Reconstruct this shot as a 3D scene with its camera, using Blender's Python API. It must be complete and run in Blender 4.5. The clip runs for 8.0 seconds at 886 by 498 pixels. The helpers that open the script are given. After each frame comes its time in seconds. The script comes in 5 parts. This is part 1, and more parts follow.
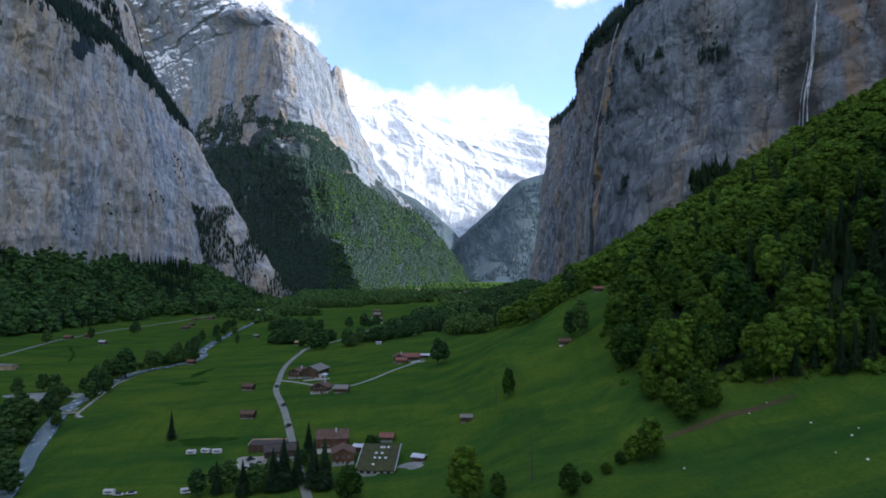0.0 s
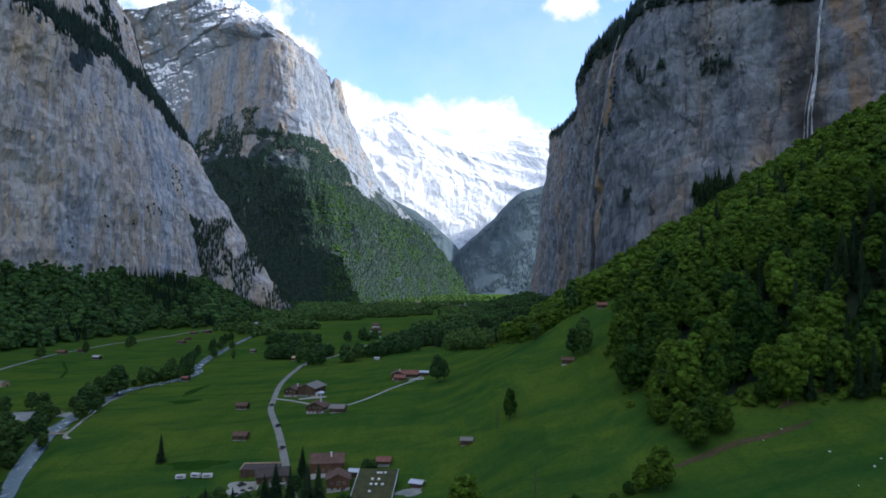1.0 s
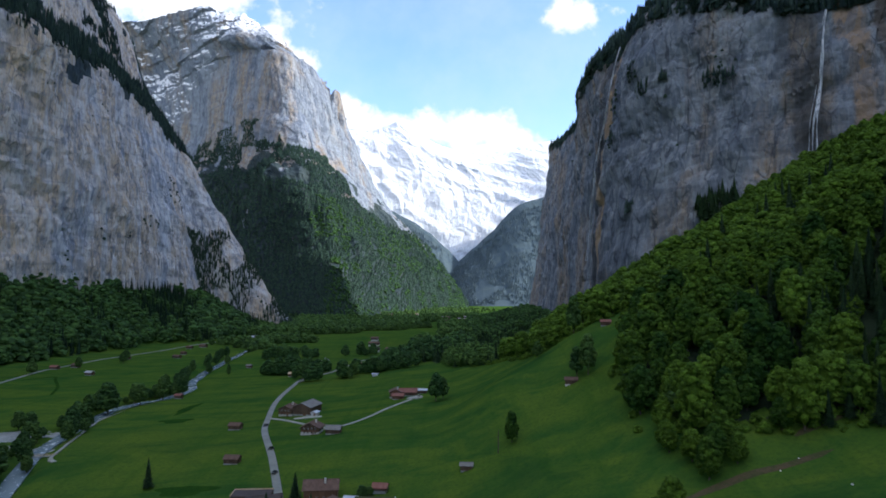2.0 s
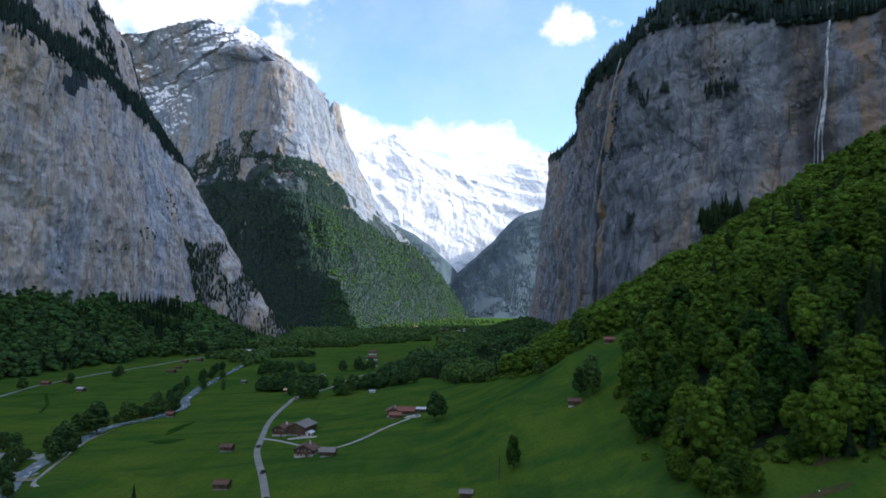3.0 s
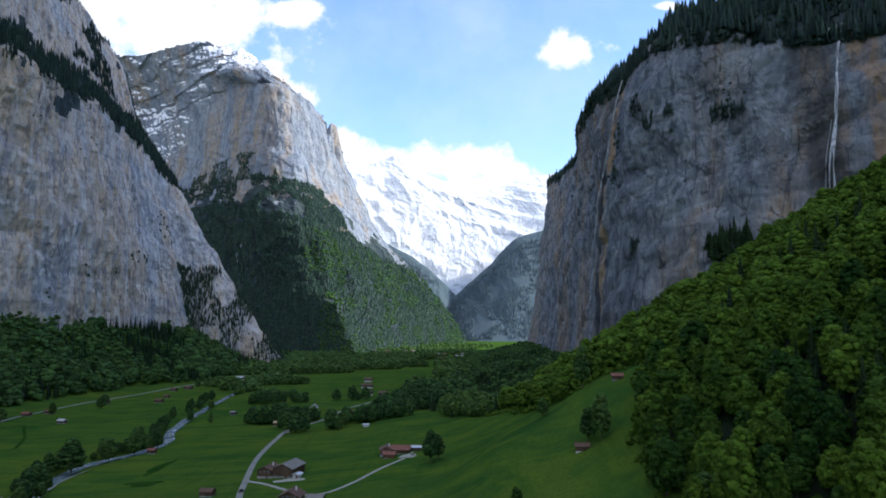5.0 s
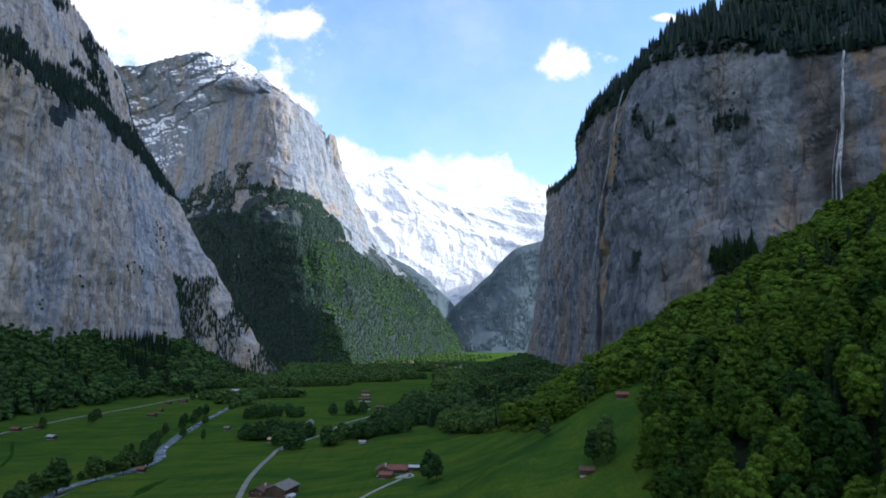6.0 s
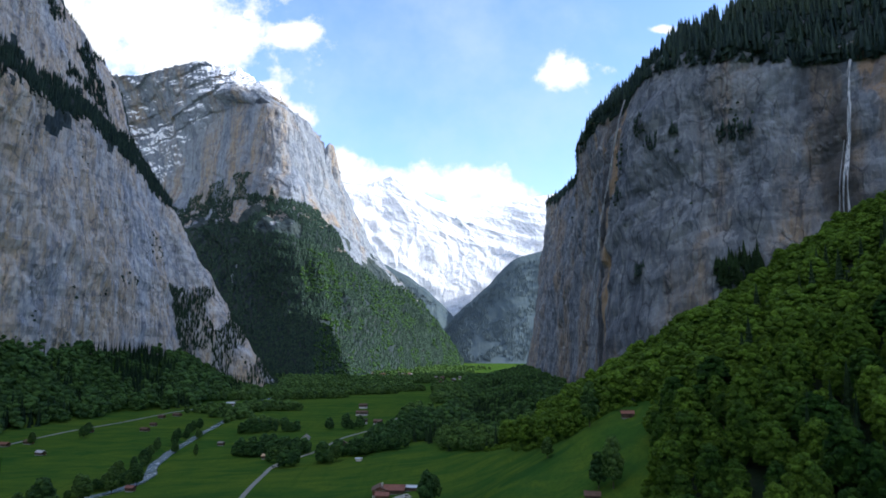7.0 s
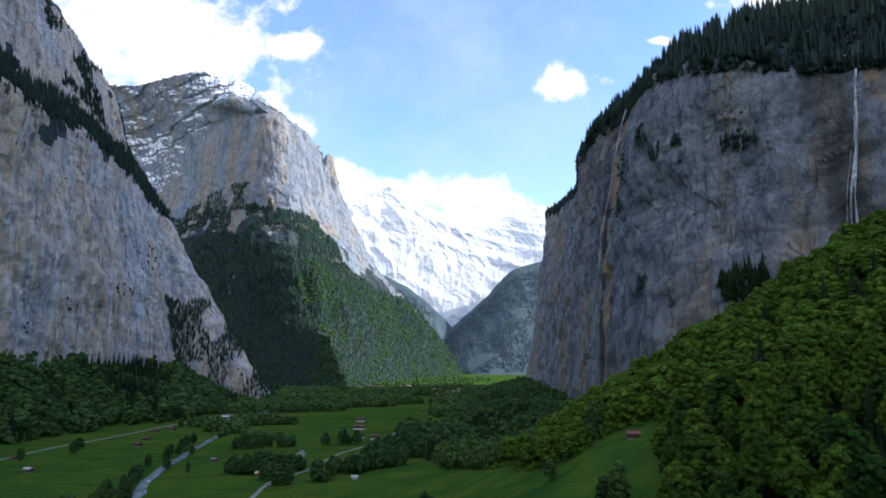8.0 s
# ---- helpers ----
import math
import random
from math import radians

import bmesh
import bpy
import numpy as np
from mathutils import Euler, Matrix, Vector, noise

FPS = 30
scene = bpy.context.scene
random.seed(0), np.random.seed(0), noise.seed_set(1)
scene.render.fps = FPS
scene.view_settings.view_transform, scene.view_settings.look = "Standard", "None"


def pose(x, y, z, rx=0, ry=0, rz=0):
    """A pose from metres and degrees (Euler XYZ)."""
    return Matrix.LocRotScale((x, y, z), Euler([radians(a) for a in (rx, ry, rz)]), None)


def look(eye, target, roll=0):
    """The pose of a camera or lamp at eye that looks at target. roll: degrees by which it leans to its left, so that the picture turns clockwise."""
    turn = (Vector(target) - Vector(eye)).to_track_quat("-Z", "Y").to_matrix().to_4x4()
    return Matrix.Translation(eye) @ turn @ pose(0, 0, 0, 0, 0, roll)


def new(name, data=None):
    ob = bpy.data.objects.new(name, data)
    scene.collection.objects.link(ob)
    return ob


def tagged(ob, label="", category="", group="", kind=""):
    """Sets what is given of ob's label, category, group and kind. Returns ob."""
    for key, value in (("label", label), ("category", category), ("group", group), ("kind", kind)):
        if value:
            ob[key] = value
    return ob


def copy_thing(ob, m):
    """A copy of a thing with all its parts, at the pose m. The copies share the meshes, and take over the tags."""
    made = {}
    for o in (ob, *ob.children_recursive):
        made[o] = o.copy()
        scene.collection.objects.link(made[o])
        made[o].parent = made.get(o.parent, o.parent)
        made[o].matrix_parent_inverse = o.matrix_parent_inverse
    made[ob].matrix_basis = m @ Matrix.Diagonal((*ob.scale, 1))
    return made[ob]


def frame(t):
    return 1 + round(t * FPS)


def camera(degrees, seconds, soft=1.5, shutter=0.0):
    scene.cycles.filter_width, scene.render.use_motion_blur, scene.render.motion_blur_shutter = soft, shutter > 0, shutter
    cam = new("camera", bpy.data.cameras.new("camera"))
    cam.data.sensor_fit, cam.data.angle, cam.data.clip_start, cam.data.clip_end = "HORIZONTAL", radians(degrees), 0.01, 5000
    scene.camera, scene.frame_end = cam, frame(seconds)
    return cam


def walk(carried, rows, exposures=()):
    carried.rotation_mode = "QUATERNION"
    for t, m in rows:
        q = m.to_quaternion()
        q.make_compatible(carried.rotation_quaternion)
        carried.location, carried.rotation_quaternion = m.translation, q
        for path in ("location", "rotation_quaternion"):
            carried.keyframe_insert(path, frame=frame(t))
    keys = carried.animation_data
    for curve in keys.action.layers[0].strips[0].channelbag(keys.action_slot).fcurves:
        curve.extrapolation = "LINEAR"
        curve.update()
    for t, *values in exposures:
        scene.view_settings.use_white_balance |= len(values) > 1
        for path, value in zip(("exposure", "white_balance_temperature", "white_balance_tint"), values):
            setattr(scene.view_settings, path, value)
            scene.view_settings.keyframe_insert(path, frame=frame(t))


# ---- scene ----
cam = camera(67.8, 8.0, soft=1.8)
METRES, EYE, TILT, LEAN, TURN = 100.0, 96.0, 1.5, 0.0, 0.0
ROWS = [
    (0.0, 0.0, 0.0, 0.0, 0.0, 0.0, -0.0),
    (0.5, 0.0013, 0.0507, 0.0132, -0.01, 0.49, -0.0),
    (1.0, 0.0032, 0.1053, 0.0264, -0.01, 0.99, -0.01),
    (1.5, 0.0043, 0.1617, 0.041, -0.03, 1.48, -0.02),
    (3.0, 0.0089, 0.3408, 0.0871, -0.13, 2.93, -0.01),
    (3.5, 0.0104, 0.4009, 0.1027, -0.18, 3.41, -0.02),
    (4.0, 0.0114, 0.4626, 0.1183, -0.22, 3.89, -0.04),
    (4.5, 0.0128, 0.5247, 0.1343, -0.27, 4.35, -0.06),
    (6.0, 0.0171, 0.7138, 0.1813, -0.42, 5.68, -0.13),
    (6.5, 0.0184, 0.7777, 0.197, -0.47, 6.11, -0.16),
    (7.0, 0.0194, 0.8408, 0.2129, -0.52, 6.54, -0.2),
    (7.5, 0.0208, 0.9056, 0.229, -0.57, 6.98, -0.22),
    (8.0, 0.0223, 0.9693, 0.2447, -0.63, 7.42, -0.23),
]
walk(cam, [(t, pose(0, 0, EYE, TILT, LEAN, TURN) @ pose(METRES * x, METRES * y, METRES * z, 90 + pitch, roll, yaw)) for t, x, y, z, yaw, pitch, roll in ROWS],
     exposures=[(0.0, 1.2, 5720.0, 10.0), (8.0, 1.2, 5720.0, 10.0)])

# ---- daylight: low sun behind an added western ridge, hazy blue sky with cumulus ----
SUN_AZ, SUN_EL = 96.0, 27.0        # degrees from +y towards +x, and above the horizon
world = bpy.data.worlds.new("sky")
scene.world = world
world.use_nodes = True


def node(nt, kind, **props):
    n = nt.nodes.new(kind)
    for key, value in props.items():
        if key == "ins":
            for k, v in value.items():
                if isinstance(v, bpy.types.NodeSocket):
                    nt.links.new(v, n.inputs[k])
                else:
                    n.inputs[k].default_value = v
        else:
            setattr(n, key, value)
    return n


def sums(nt, op, a, b=None, c=None, clamp=False):
    ins = {0: a}
    if b is not None:
        ins[1] = b
    if c is not None:
        ins[2] = c
    return node(nt, "ShaderNodeMath", operation=op, use_clamp=clamp, ins=ins).outputs[0]


def span(nt, value, lo, hi, a=0.0, b=1.0):
    return node(nt, "ShaderNodeMapRange", interpolation_type="SMOOTHSTEP",
                ins={0: value, 1: lo, 2: hi, 3: a, 4: b}).outputs[0]


def blend(nt, fac, a, b, how="MIX"):
    n = node(nt, "ShaderNodeMix", data_type="RGBA", blend_type=how)
    for k, v in ((0, fac), (6, a), (7, b)):
        if isinstance(v, bpy.types.NodeSocket):
            nt.links.new(v, n.inputs[k])
        else:
            n.inputs[k].default_value = v if k == 0 else (*v, 1.0)
    return n.outputs[2]


def make_sky():
    nt = world.node_tree
    nt.nodes.clear()
    sky = node(nt, "ShaderNodeTexSky", sky_type="NISHITA", sun_disc=False, sun_elevation=radians(SUN_EL),
               sun_rotation=radians(SUN_AZ), altitude=900.0, air_density=1.0, dust_density=1.2, ozone_density=1.5)
    way = node(nt, "ShaderNodeTexCoord").outputs["Generated"]
    xyz = node(nt, "ShaderNodeSeparateXYZ", ins={0: way}).outputs
    ahead = sums(nt, "MAXIMUM", xyz[1], 0.02)
    u = sums(nt, "DIVIDE", xyz[0], ahead)
    w = sums(nt, "DIVIDE", xyz[2], ahead)
    flat = node(nt, "ShaderNodeCombineXYZ", ins={0: u, 1: w, 2: 0.0}).outputs[0]
    puffs = node(nt, "ShaderNodeTexNoise", ins={"Vector": flat, "Scale": 13.0, "Detail": 10.0, "Roughness": 0.62})
    rough = sums(nt, "MULTIPLY_ADD", puffs.outputs[0], 1.0, -0.5)
    # each cumulus: centre and half size as slopes across and up
    banks = [(-0.428, 0.453, 0.207, 0.107), (-0.496, 0.524, 0.236, 0.129), (-0.356, 0.458, 0.099, 0.077), (-0.562, 0.447, 0.126, 0.116), (-0.436, 0.438, 0.108, 0.067), (-0.225, 0.346, 0.046, 0.032), (-0.271, 0.383, 0.036, 0.038),
             (-0.235, 0.488, 0.053, 0.031), (0.214, 0.425, 0.056, 0.033), (0.192, 0.434, 0.027, 0.029), (-0.116, 0.237, 0.105, 0.038), (-0.046, 0.242, 0.097, 0.036), (0.051, 0.243, 0.062, 0.041),
             (0.094, 0.211, 0.097, 0.032), (-0.152, 0.282, 0.023, 0.024), (0.358, 0.501, 0.033, 0.01), (0.58, 0.568, 0.131, 0.016), (-0.305, 0.521, 0.013, 0.01)]
    cover = None
    for cu, cw, ru, rw in banks:
        d = sums(nt, "POWER", sums(nt, "DIVIDE", sums(nt, "SUBTRACT", u, cu), ru), 2.0)
        e = sums(nt, "POWER", sums(nt, "DIVIDE", sums(nt, "SUBTRACT", w, cw), rw), 2.0)
        one = sums(nt, "SUBTRACT", 1.0, sums(nt, "SQRT", sums(nt, "ADD", d, e)))
        cover = one if cover is None else sums(nt, "MAXIMUM", cover, one)
    cover = span(nt, sums(nt, "MULTIPLY_ADD", rough, 3.0, cover), -0.05, 0.5)
    front = span(nt, xyz[1], 0.35, 0.6)
    cover = sums(nt, "MULTIPLY", cover, front)
    # broken cumulus over the rest of the sky
    round_about = node(nt, "ShaderNodeTexNoise", ins={"Vector": way, "Scale": 2.4, "Detail": 8.0, "Roughness": 0.6})
    rest = span(nt, round_about.outputs[0], 0.42, 0.58)
    rest = sums(nt, "MULTIPLY", rest, sums(nt, "SUBTRACT", 1.0, front))
    cover = sums(nt, "MAXIMUM", cover, rest)
    veil = node(nt, "ShaderNodeTexNoise", ins={"Vector": flat, "Scale": 3.0, "Detail": 6.0, "Roughness": 0.6})
    veil = sums(nt, "MULTIPLY", span(nt, veil.outputs[0], 0.35, 0.75), 0.42)
    light = blend(nt, 1.0, sky.outputs[0], (SKY_TINT[0], SKY_TINT[1], SKY_TINT[2]), "MULTIPLY")
    light = blend(nt, sums(nt, "MULTIPLY", veil, front), light, (0.40, 0.43, 0.46))
    light = blend(nt, cover, light, (0.53, 0.508, 0.475))
    back = node(nt, "ShaderNodeBackground", ins={"Color": light, "Strength": 1.0})
    out = node(nt, "ShaderNodeOutputWorld")
    nt.links.new(back.outputs[0], out.inputs[0])


SKY_TINT = (0.150, 0.149, 0.172)
make_sky()
sun = new("sun", bpy.data.lights.new("sun", "SUN"))
sun.data.energy, sun.data.angle, sun.data.color = 2.8, radians(0.55), (1.0, 0.93, 0.82)
toward = Vector((math.sin(radians(SUN_AZ)) * math.cos(radians(SUN_EL)), math.cos(radians(SUN_AZ)) * math.cos(radians(SUN_EL)), math.sin(radians(SUN_EL))))
sun.matrix_world = look(tuple(toward * 3000), (0, 0, 0))


# ---- materials ----
def material(name):
    m = bpy.data.materials.new(name)
    m.use_nodes = True
    nt = m.node_tree
    nt.nodes.clear()
    out = node(nt, "ShaderNodeOutputMaterial")
    bsdf = node(nt, "ShaderNodeBsdfPrincipled")
    nt.links.new(bsdf.outputs[0], out.inputs[0])
    bsdf.inputs["Roughness"].default_value = 0.85
    bsdf.inputs["Specular IOR Level"].default_value = 0.25
    return m, nt, bsdf


def place(nt, sx=1.0, sy=None, sz=None):
    at = node(nt, "ShaderNodeTexCoord").outputs["Object"]
    sy = sx if sy is None else sy
    sz = sx if sz is None else sz
    return node(nt, "ShaderNodeMapping", ins={0: at, 3: (sx, sy, sz)}).outputs[0]


def grain(nt, vec, scale=1.0, detail=6.0, rough=0.6, warp=0.0):
    return node(nt, "ShaderNodeTexNoise", ins={"Vector": vec, "Scale": scale, "Detail": detail, "Roughness": rough, "Distortion": warp}).outputs[0]


def bumped(nt, bsdf, height, strength=0.5, distance=1.0):
    b = node(nt, "ShaderNodeBump", ins={"Strength": strength, "Distance": distance, "Height": height})
    nt.links.new(b.outputs[0], bsdf.inputs["Normal"])


def rock_material(name, pale, dark, tan, tan_lo, tan_hi, snow_from=None, green=(0.05, 0.085, 0.025), moss=True, lie=0.30, size=1.0, wet=None, shade_snow=0.0, stains=(), bump=0.5, facet=0.6):
    """Layered limestone: pale and dark beds, tan stains, water streaks, broken cracks, tufts on ledges, snow where it can lie."""
    m, nt, bsdf = material(name)
    k = 1.0 / size
    big = grain(nt, place(nt, 0.011 * k, 0.011 * k, 0.0035 * k), 1.0, 7, 0.62, 0.4)
    mid = grain(nt, place(nt, 0.035 * k, 0.035 * k, 0.013 * k), 1.0, 9, 0.62, 0.25)
    fine = grain(nt, place(nt, 0.30 * k, 0.30 * k, 0.2 * k), 1.0, 8, 0.72)
    streak = grain(nt, place(nt, 0.07 * k, 0.07 * k, 0.007 * k), 1.0, 8, 0.6, 0.6)
    bent = node(nt, "ShaderNodeVectorMath", operation="MULTIPLY_ADD",
                ins={0: node(nt, "ShaderNodeTexNoise", ins={"Vector": place(nt, 0.06 * k), "Scale": 1.0, "Detail": 4.0}).outputs[1],
                     1: (0.6, 0.6, 0.5), 2: place(nt, 0.035 * k, 0.035 * k, 0.018 * k)}).outputs[0]
    cracks = node(nt, "ShaderNodeTexVoronoi", feature="DISTANCE_TO_EDGE", ins={"Vector": bent, "Scale": 1.0, "Randomness": 1.0}).outputs[0]
    col = blend(nt, span(nt, mid, 0.28, 0.68), dark, pale)
    zone = grain(nt, place(nt, 0.010 * k, 0.010 * k, 0.0032 * k), 1.0, 7, 0.62, 0.5)
    col = blend(nt, span(nt, zone, 0.48, 0.36, 0.0, 0.45), col, (dark[0] * 0.85, dark[1] * 0.92, dark[2] * 1.04))
    col = blend(nt, span(nt, zone, 0.54, 0.68, 0.0, 0.5), col, (pale[0] * 1.08, pale[1] * 1.06, pale[2] * 1.0))
    col = blend(nt, sums(nt, "MULTIPLY", span(nt, big, tan_lo, tan_hi), span(nt, streak, 0.36, 0.62, 0.3, 0.95)), col, tan)
    col = blend(nt, sums(nt, "MULTIPLY", span(nt, streak, 0.53, 0.68), 0.6), col, (dark[0] * 0.5, dark[1] * 0.54, dark[2] * 0.62))
    col = blend(nt, sums(nt, "MULTIPLY", span(nt, streak, 0.44, 0.30), 0.5), col, (pale[0] * 1.25, pale[1] * 1.24, pale[2] * 1.2))
    col = blend(nt, sums(nt, "MULTIPLY", span(nt, fine, 0.46, 0.70), 0.38), col, (dark[0] * 0.6, dark[1] * 0.55, dark[2] * 0.57))
    broken = sums(nt, "MULTIPLY", span(nt, cracks, 0.05, 0.0), span(nt, mid, 0.5, 0.62))
    col = blend(nt, sums(nt, "MULTIPLY", broken, 0.6), col, (dark[0] * 0.3, dark[1] * 0.3, dark[2] * 0.32))
    # fractured faces: each block of rock has its own tone
    tilted = node(nt, "ShaderNodeVectorMath", operation="MULTIPLY_ADD",
                  ins={0: node(nt, "ShaderNodeTexNoise", ins={"Vector": place(nt, 0.05 * k), "Scale": 1.0, "Detail": 5.0}).outputs[1],
                       1: (0.7, 0.7, 0.5), 2: place(nt, 0.10 * k, 0.10 * k, 0.036 * k)}).outputs[0]
    blocks = node(nt, "ShaderNodeSeparateXYZ", ins={0: node(nt, "ShaderNodeTexVoronoi", feature="F1", ins={"Vector": tilted, "Scale": 1.0}).outputs[1]}).outputs
    chips = node(nt, "ShaderNodeSeparateXYZ", ins={0: node(nt, "ShaderNodeTexVoronoi", feature="F1", ins={"Vector": tilted, "Scale": 3.1}).outputs[1]}).outputs
    tone = sums(nt, "MULTIPLY_ADD", blocks[0], 0.6, sums(nt, "MULTIPLY", chips[0], 0.4))
    col = blend(nt, span(nt, tone, 0.46, 0.12, 0.0, facet), col, (dark[0] * 0.62, dark[1] * 0.64, dark[2] * 0.70))
    col = blend(nt, span(nt, tone, 0.58, 0.9, 0.0, facet), col, (pale[0] * 1.12, pale[1] * 1.09, pale[2] * 1.02))
    layer = grain(nt, place(nt, 0.010 * k, 0.010 * k, 0.15 * k), 1.0, 6, 0.6, 0.5)
    col = blend(nt, span(nt, layer, 0.54, 0.66, 0.0, 0.42), col, (dark[0] * 0.66, dark[1] * 0.66, dark[2] * 0.70))
    upright = node(nt, "ShaderNodeTexVoronoi", feature="DISTANCE_TO_EDGE", ins={"Vector": tilted, "Scale": 0.8}).outputs[0]
    slits = sums(nt, "MULTIPLY", span(nt, upright, 0.06, 0.0), span(nt, streak, 0.44, 0.58))
    col = blend(nt, sums(nt, "MULTIPLY", slits, 0.7), col, (dark[0] * 0.35, dark[1] * 0.35, dark[2] * 0.38))
    xyz = node(nt, "ShaderNodeSeparateXYZ", ins={0: node(nt, "ShaderNodeTexCoord").outputs["Object"]}).outputs
    for key, value, half, colour in stains:
        # long rusty stains down the wall
        off = sums(nt, "ABSOLUTE", sums(nt, "ADD", sums(nt, "SUBTRACT", xyz[key], value), sums(nt, "MULTIPLY_ADD", streak, half * 2.2, -half * 1.1)))
        rust = sums(nt, "MULTIPLY", sums(nt, "MULTIPLY", span(nt, off, half, half * 0.3), span(nt, tone, 0.2, 0.7, 0.35, 0.9)), span(nt, xyz[0], 260.0, 240.0) if key == 1 else 1.0)
        col = blend(nt, rust, col, colour)
    if wet:
        # wet, dark rock about the waterfalls: (coordinate, its value, half width)
        for key, value, half in wet:
            off = sums(nt, "ABSOLUTE", sums(nt, "ADD", sums(nt, "SUBTRACT", xyz[key], value), sums(nt, "MULTIPLY_ADD", streak, half, -half * 0.5)))
            soaked = sums(nt, "MULTIPLY", span(nt, off, half, half * 0.35), span(nt, mid, 0.34, 0.5, 0.35, 0.85))
            if key == 1:
                soaked = sums(nt, "MULTIPLY", soaked, span(nt, xyz[0], 260.0, 240.0))
            col = blend(nt, soaked, col, (dark[0] * 0.42, dark[1] * 0.38, dark[2] * 0.34))
    up = node(nt, "ShaderNodeSeparateXYZ", ins={0: node(nt, "ShaderNodeNewGeometry").outputs["Normal"]}).outputs[2]
    if moss:
        grown = span(nt, sums(nt, "MULTIPLY_ADD", sums(nt, "SUBTRACT", mid, 0.5), 0.7, up), 0.5, 0.68)
        col = blend(nt, grown, col, green)
    if snow_from is not None:
        beds = grain(nt, place(nt, 0.010 * k, 0.010 * k, 0.05 * k), 1.0, 7, 0.6, 1.2)
        lying = span(nt, sums(nt, "MULTIPLY_ADD", sums(nt, "SUBTRACT", beds, 0.5), 2.2, sums(nt, "MULTIPLY_ADD", sums(nt, "SUBTRACT", fine, 0.5), 0.12, up)), lie, lie + 0.10)
        level = span(nt, sums(nt, "MULTIPLY_ADD", sums(nt, "SUBTRACT", big, 0.5), 260.0, sums(nt, "MULTIPLY_ADD", sums(nt, "MAXIMUM", sums(nt, "SUBTRACT", -900.0, xyz[0]), 0.0), shade_snow, xyz[2])), snow_from, snow_from + 130.0)
        col = blend(nt, sums(nt, "MULTIPLY", lying, level), col, (0.88, 0.89, 0.91))
    nt.links.new(col, bsdf.inputs["Base Color"])
    h = sums(nt, "MULTIPLY_ADD", sums(nt, "MINIMUM", cracks, 0.12), 7.0, sums(nt, "MULTIPLY_ADD", mid, 2.4, sums(nt, "MULTIPLY_ADD", fine, 0.9, sums(nt, "MULTIPLY", tone, 1.5))))
    bumped(nt, bsdf, h, bump, 2.6 * size)
    bsdf.inputs["Roughness"].default_value = 0.92
    return m


def ground_material():
    m, nt, bsdf = material("meadow")
    big = grain(nt, place(nt, 0.006), 1.0, 4, 0.5, 0.5)
    mid = grain(nt, place(nt, 0.03, 0.05, 0.03), 1.0, 7, 0.6, 0.6)
    fine = grain(nt, place(nt, 0.6), 1.0, 6, 0.7)
    swath = grain(nt, place(nt, 0.16, 0.012, 0.05), 1.0, 4, 0.6)
    ridge_light = grain(nt, place(nt, 0.010, 0.034, 0.05), 1.0, 5, 0.55, 1.2)
    col = blend(nt, span(nt, mid, 0.33, 0.68), (0.037, 0.090, 0.017), (0.069, 0.120, 0.017))
    col = blend(nt, span(nt, big, 0.50, 0.66, 0.0, 0.55), col, (0.098, 0.140, 0.020))
    # lit ridges and shaded hollows of the slope, painted as grass tones
    col = blend(nt, span(nt, ridge_light, 0.50, 0.64, 0.0, 0.5), col, (0.100, 0.146, 0.019))
    col = blend(nt, span(nt, ridge_light, 0.46, 0.36, 0.0, 0.45), col, (0.017, 0.058, 0.016))
    col = blend(nt, span(nt, swath, 0.5, 0.7, 0.0, 0.35), col, (0.026, 0.078, 0.012))
    col = blend(nt, span(nt, fine, 0.42, 0.72, 0.0, 0.6), col, (0.023, 0.060, 0.016))
    up = node(nt, "ShaderNodeSeparateXYZ", ins={0: node(nt, "ShaderNodeNewGeometry").outputs["Normal"]}).outputs[2]
    col = blend(nt, span(nt, sums(nt, "MULTIPLY_ADD", sums(nt, "SUBTRACT", mid, 0.5), 0.3, up), 0.72, 0.60, 0.0, 0.8), col, (0.063, 0.074, 0.031))
    nt.links.new(col, bsdf.inputs["Base Color"])
    bumped(nt, bsdf, sums(nt, "MULTIPLY_ADD", fine, 0.5, mid), 0.6, 1.2)
    bsdf.inputs["Specular IOR Level"].default_value = 0.0
    return m


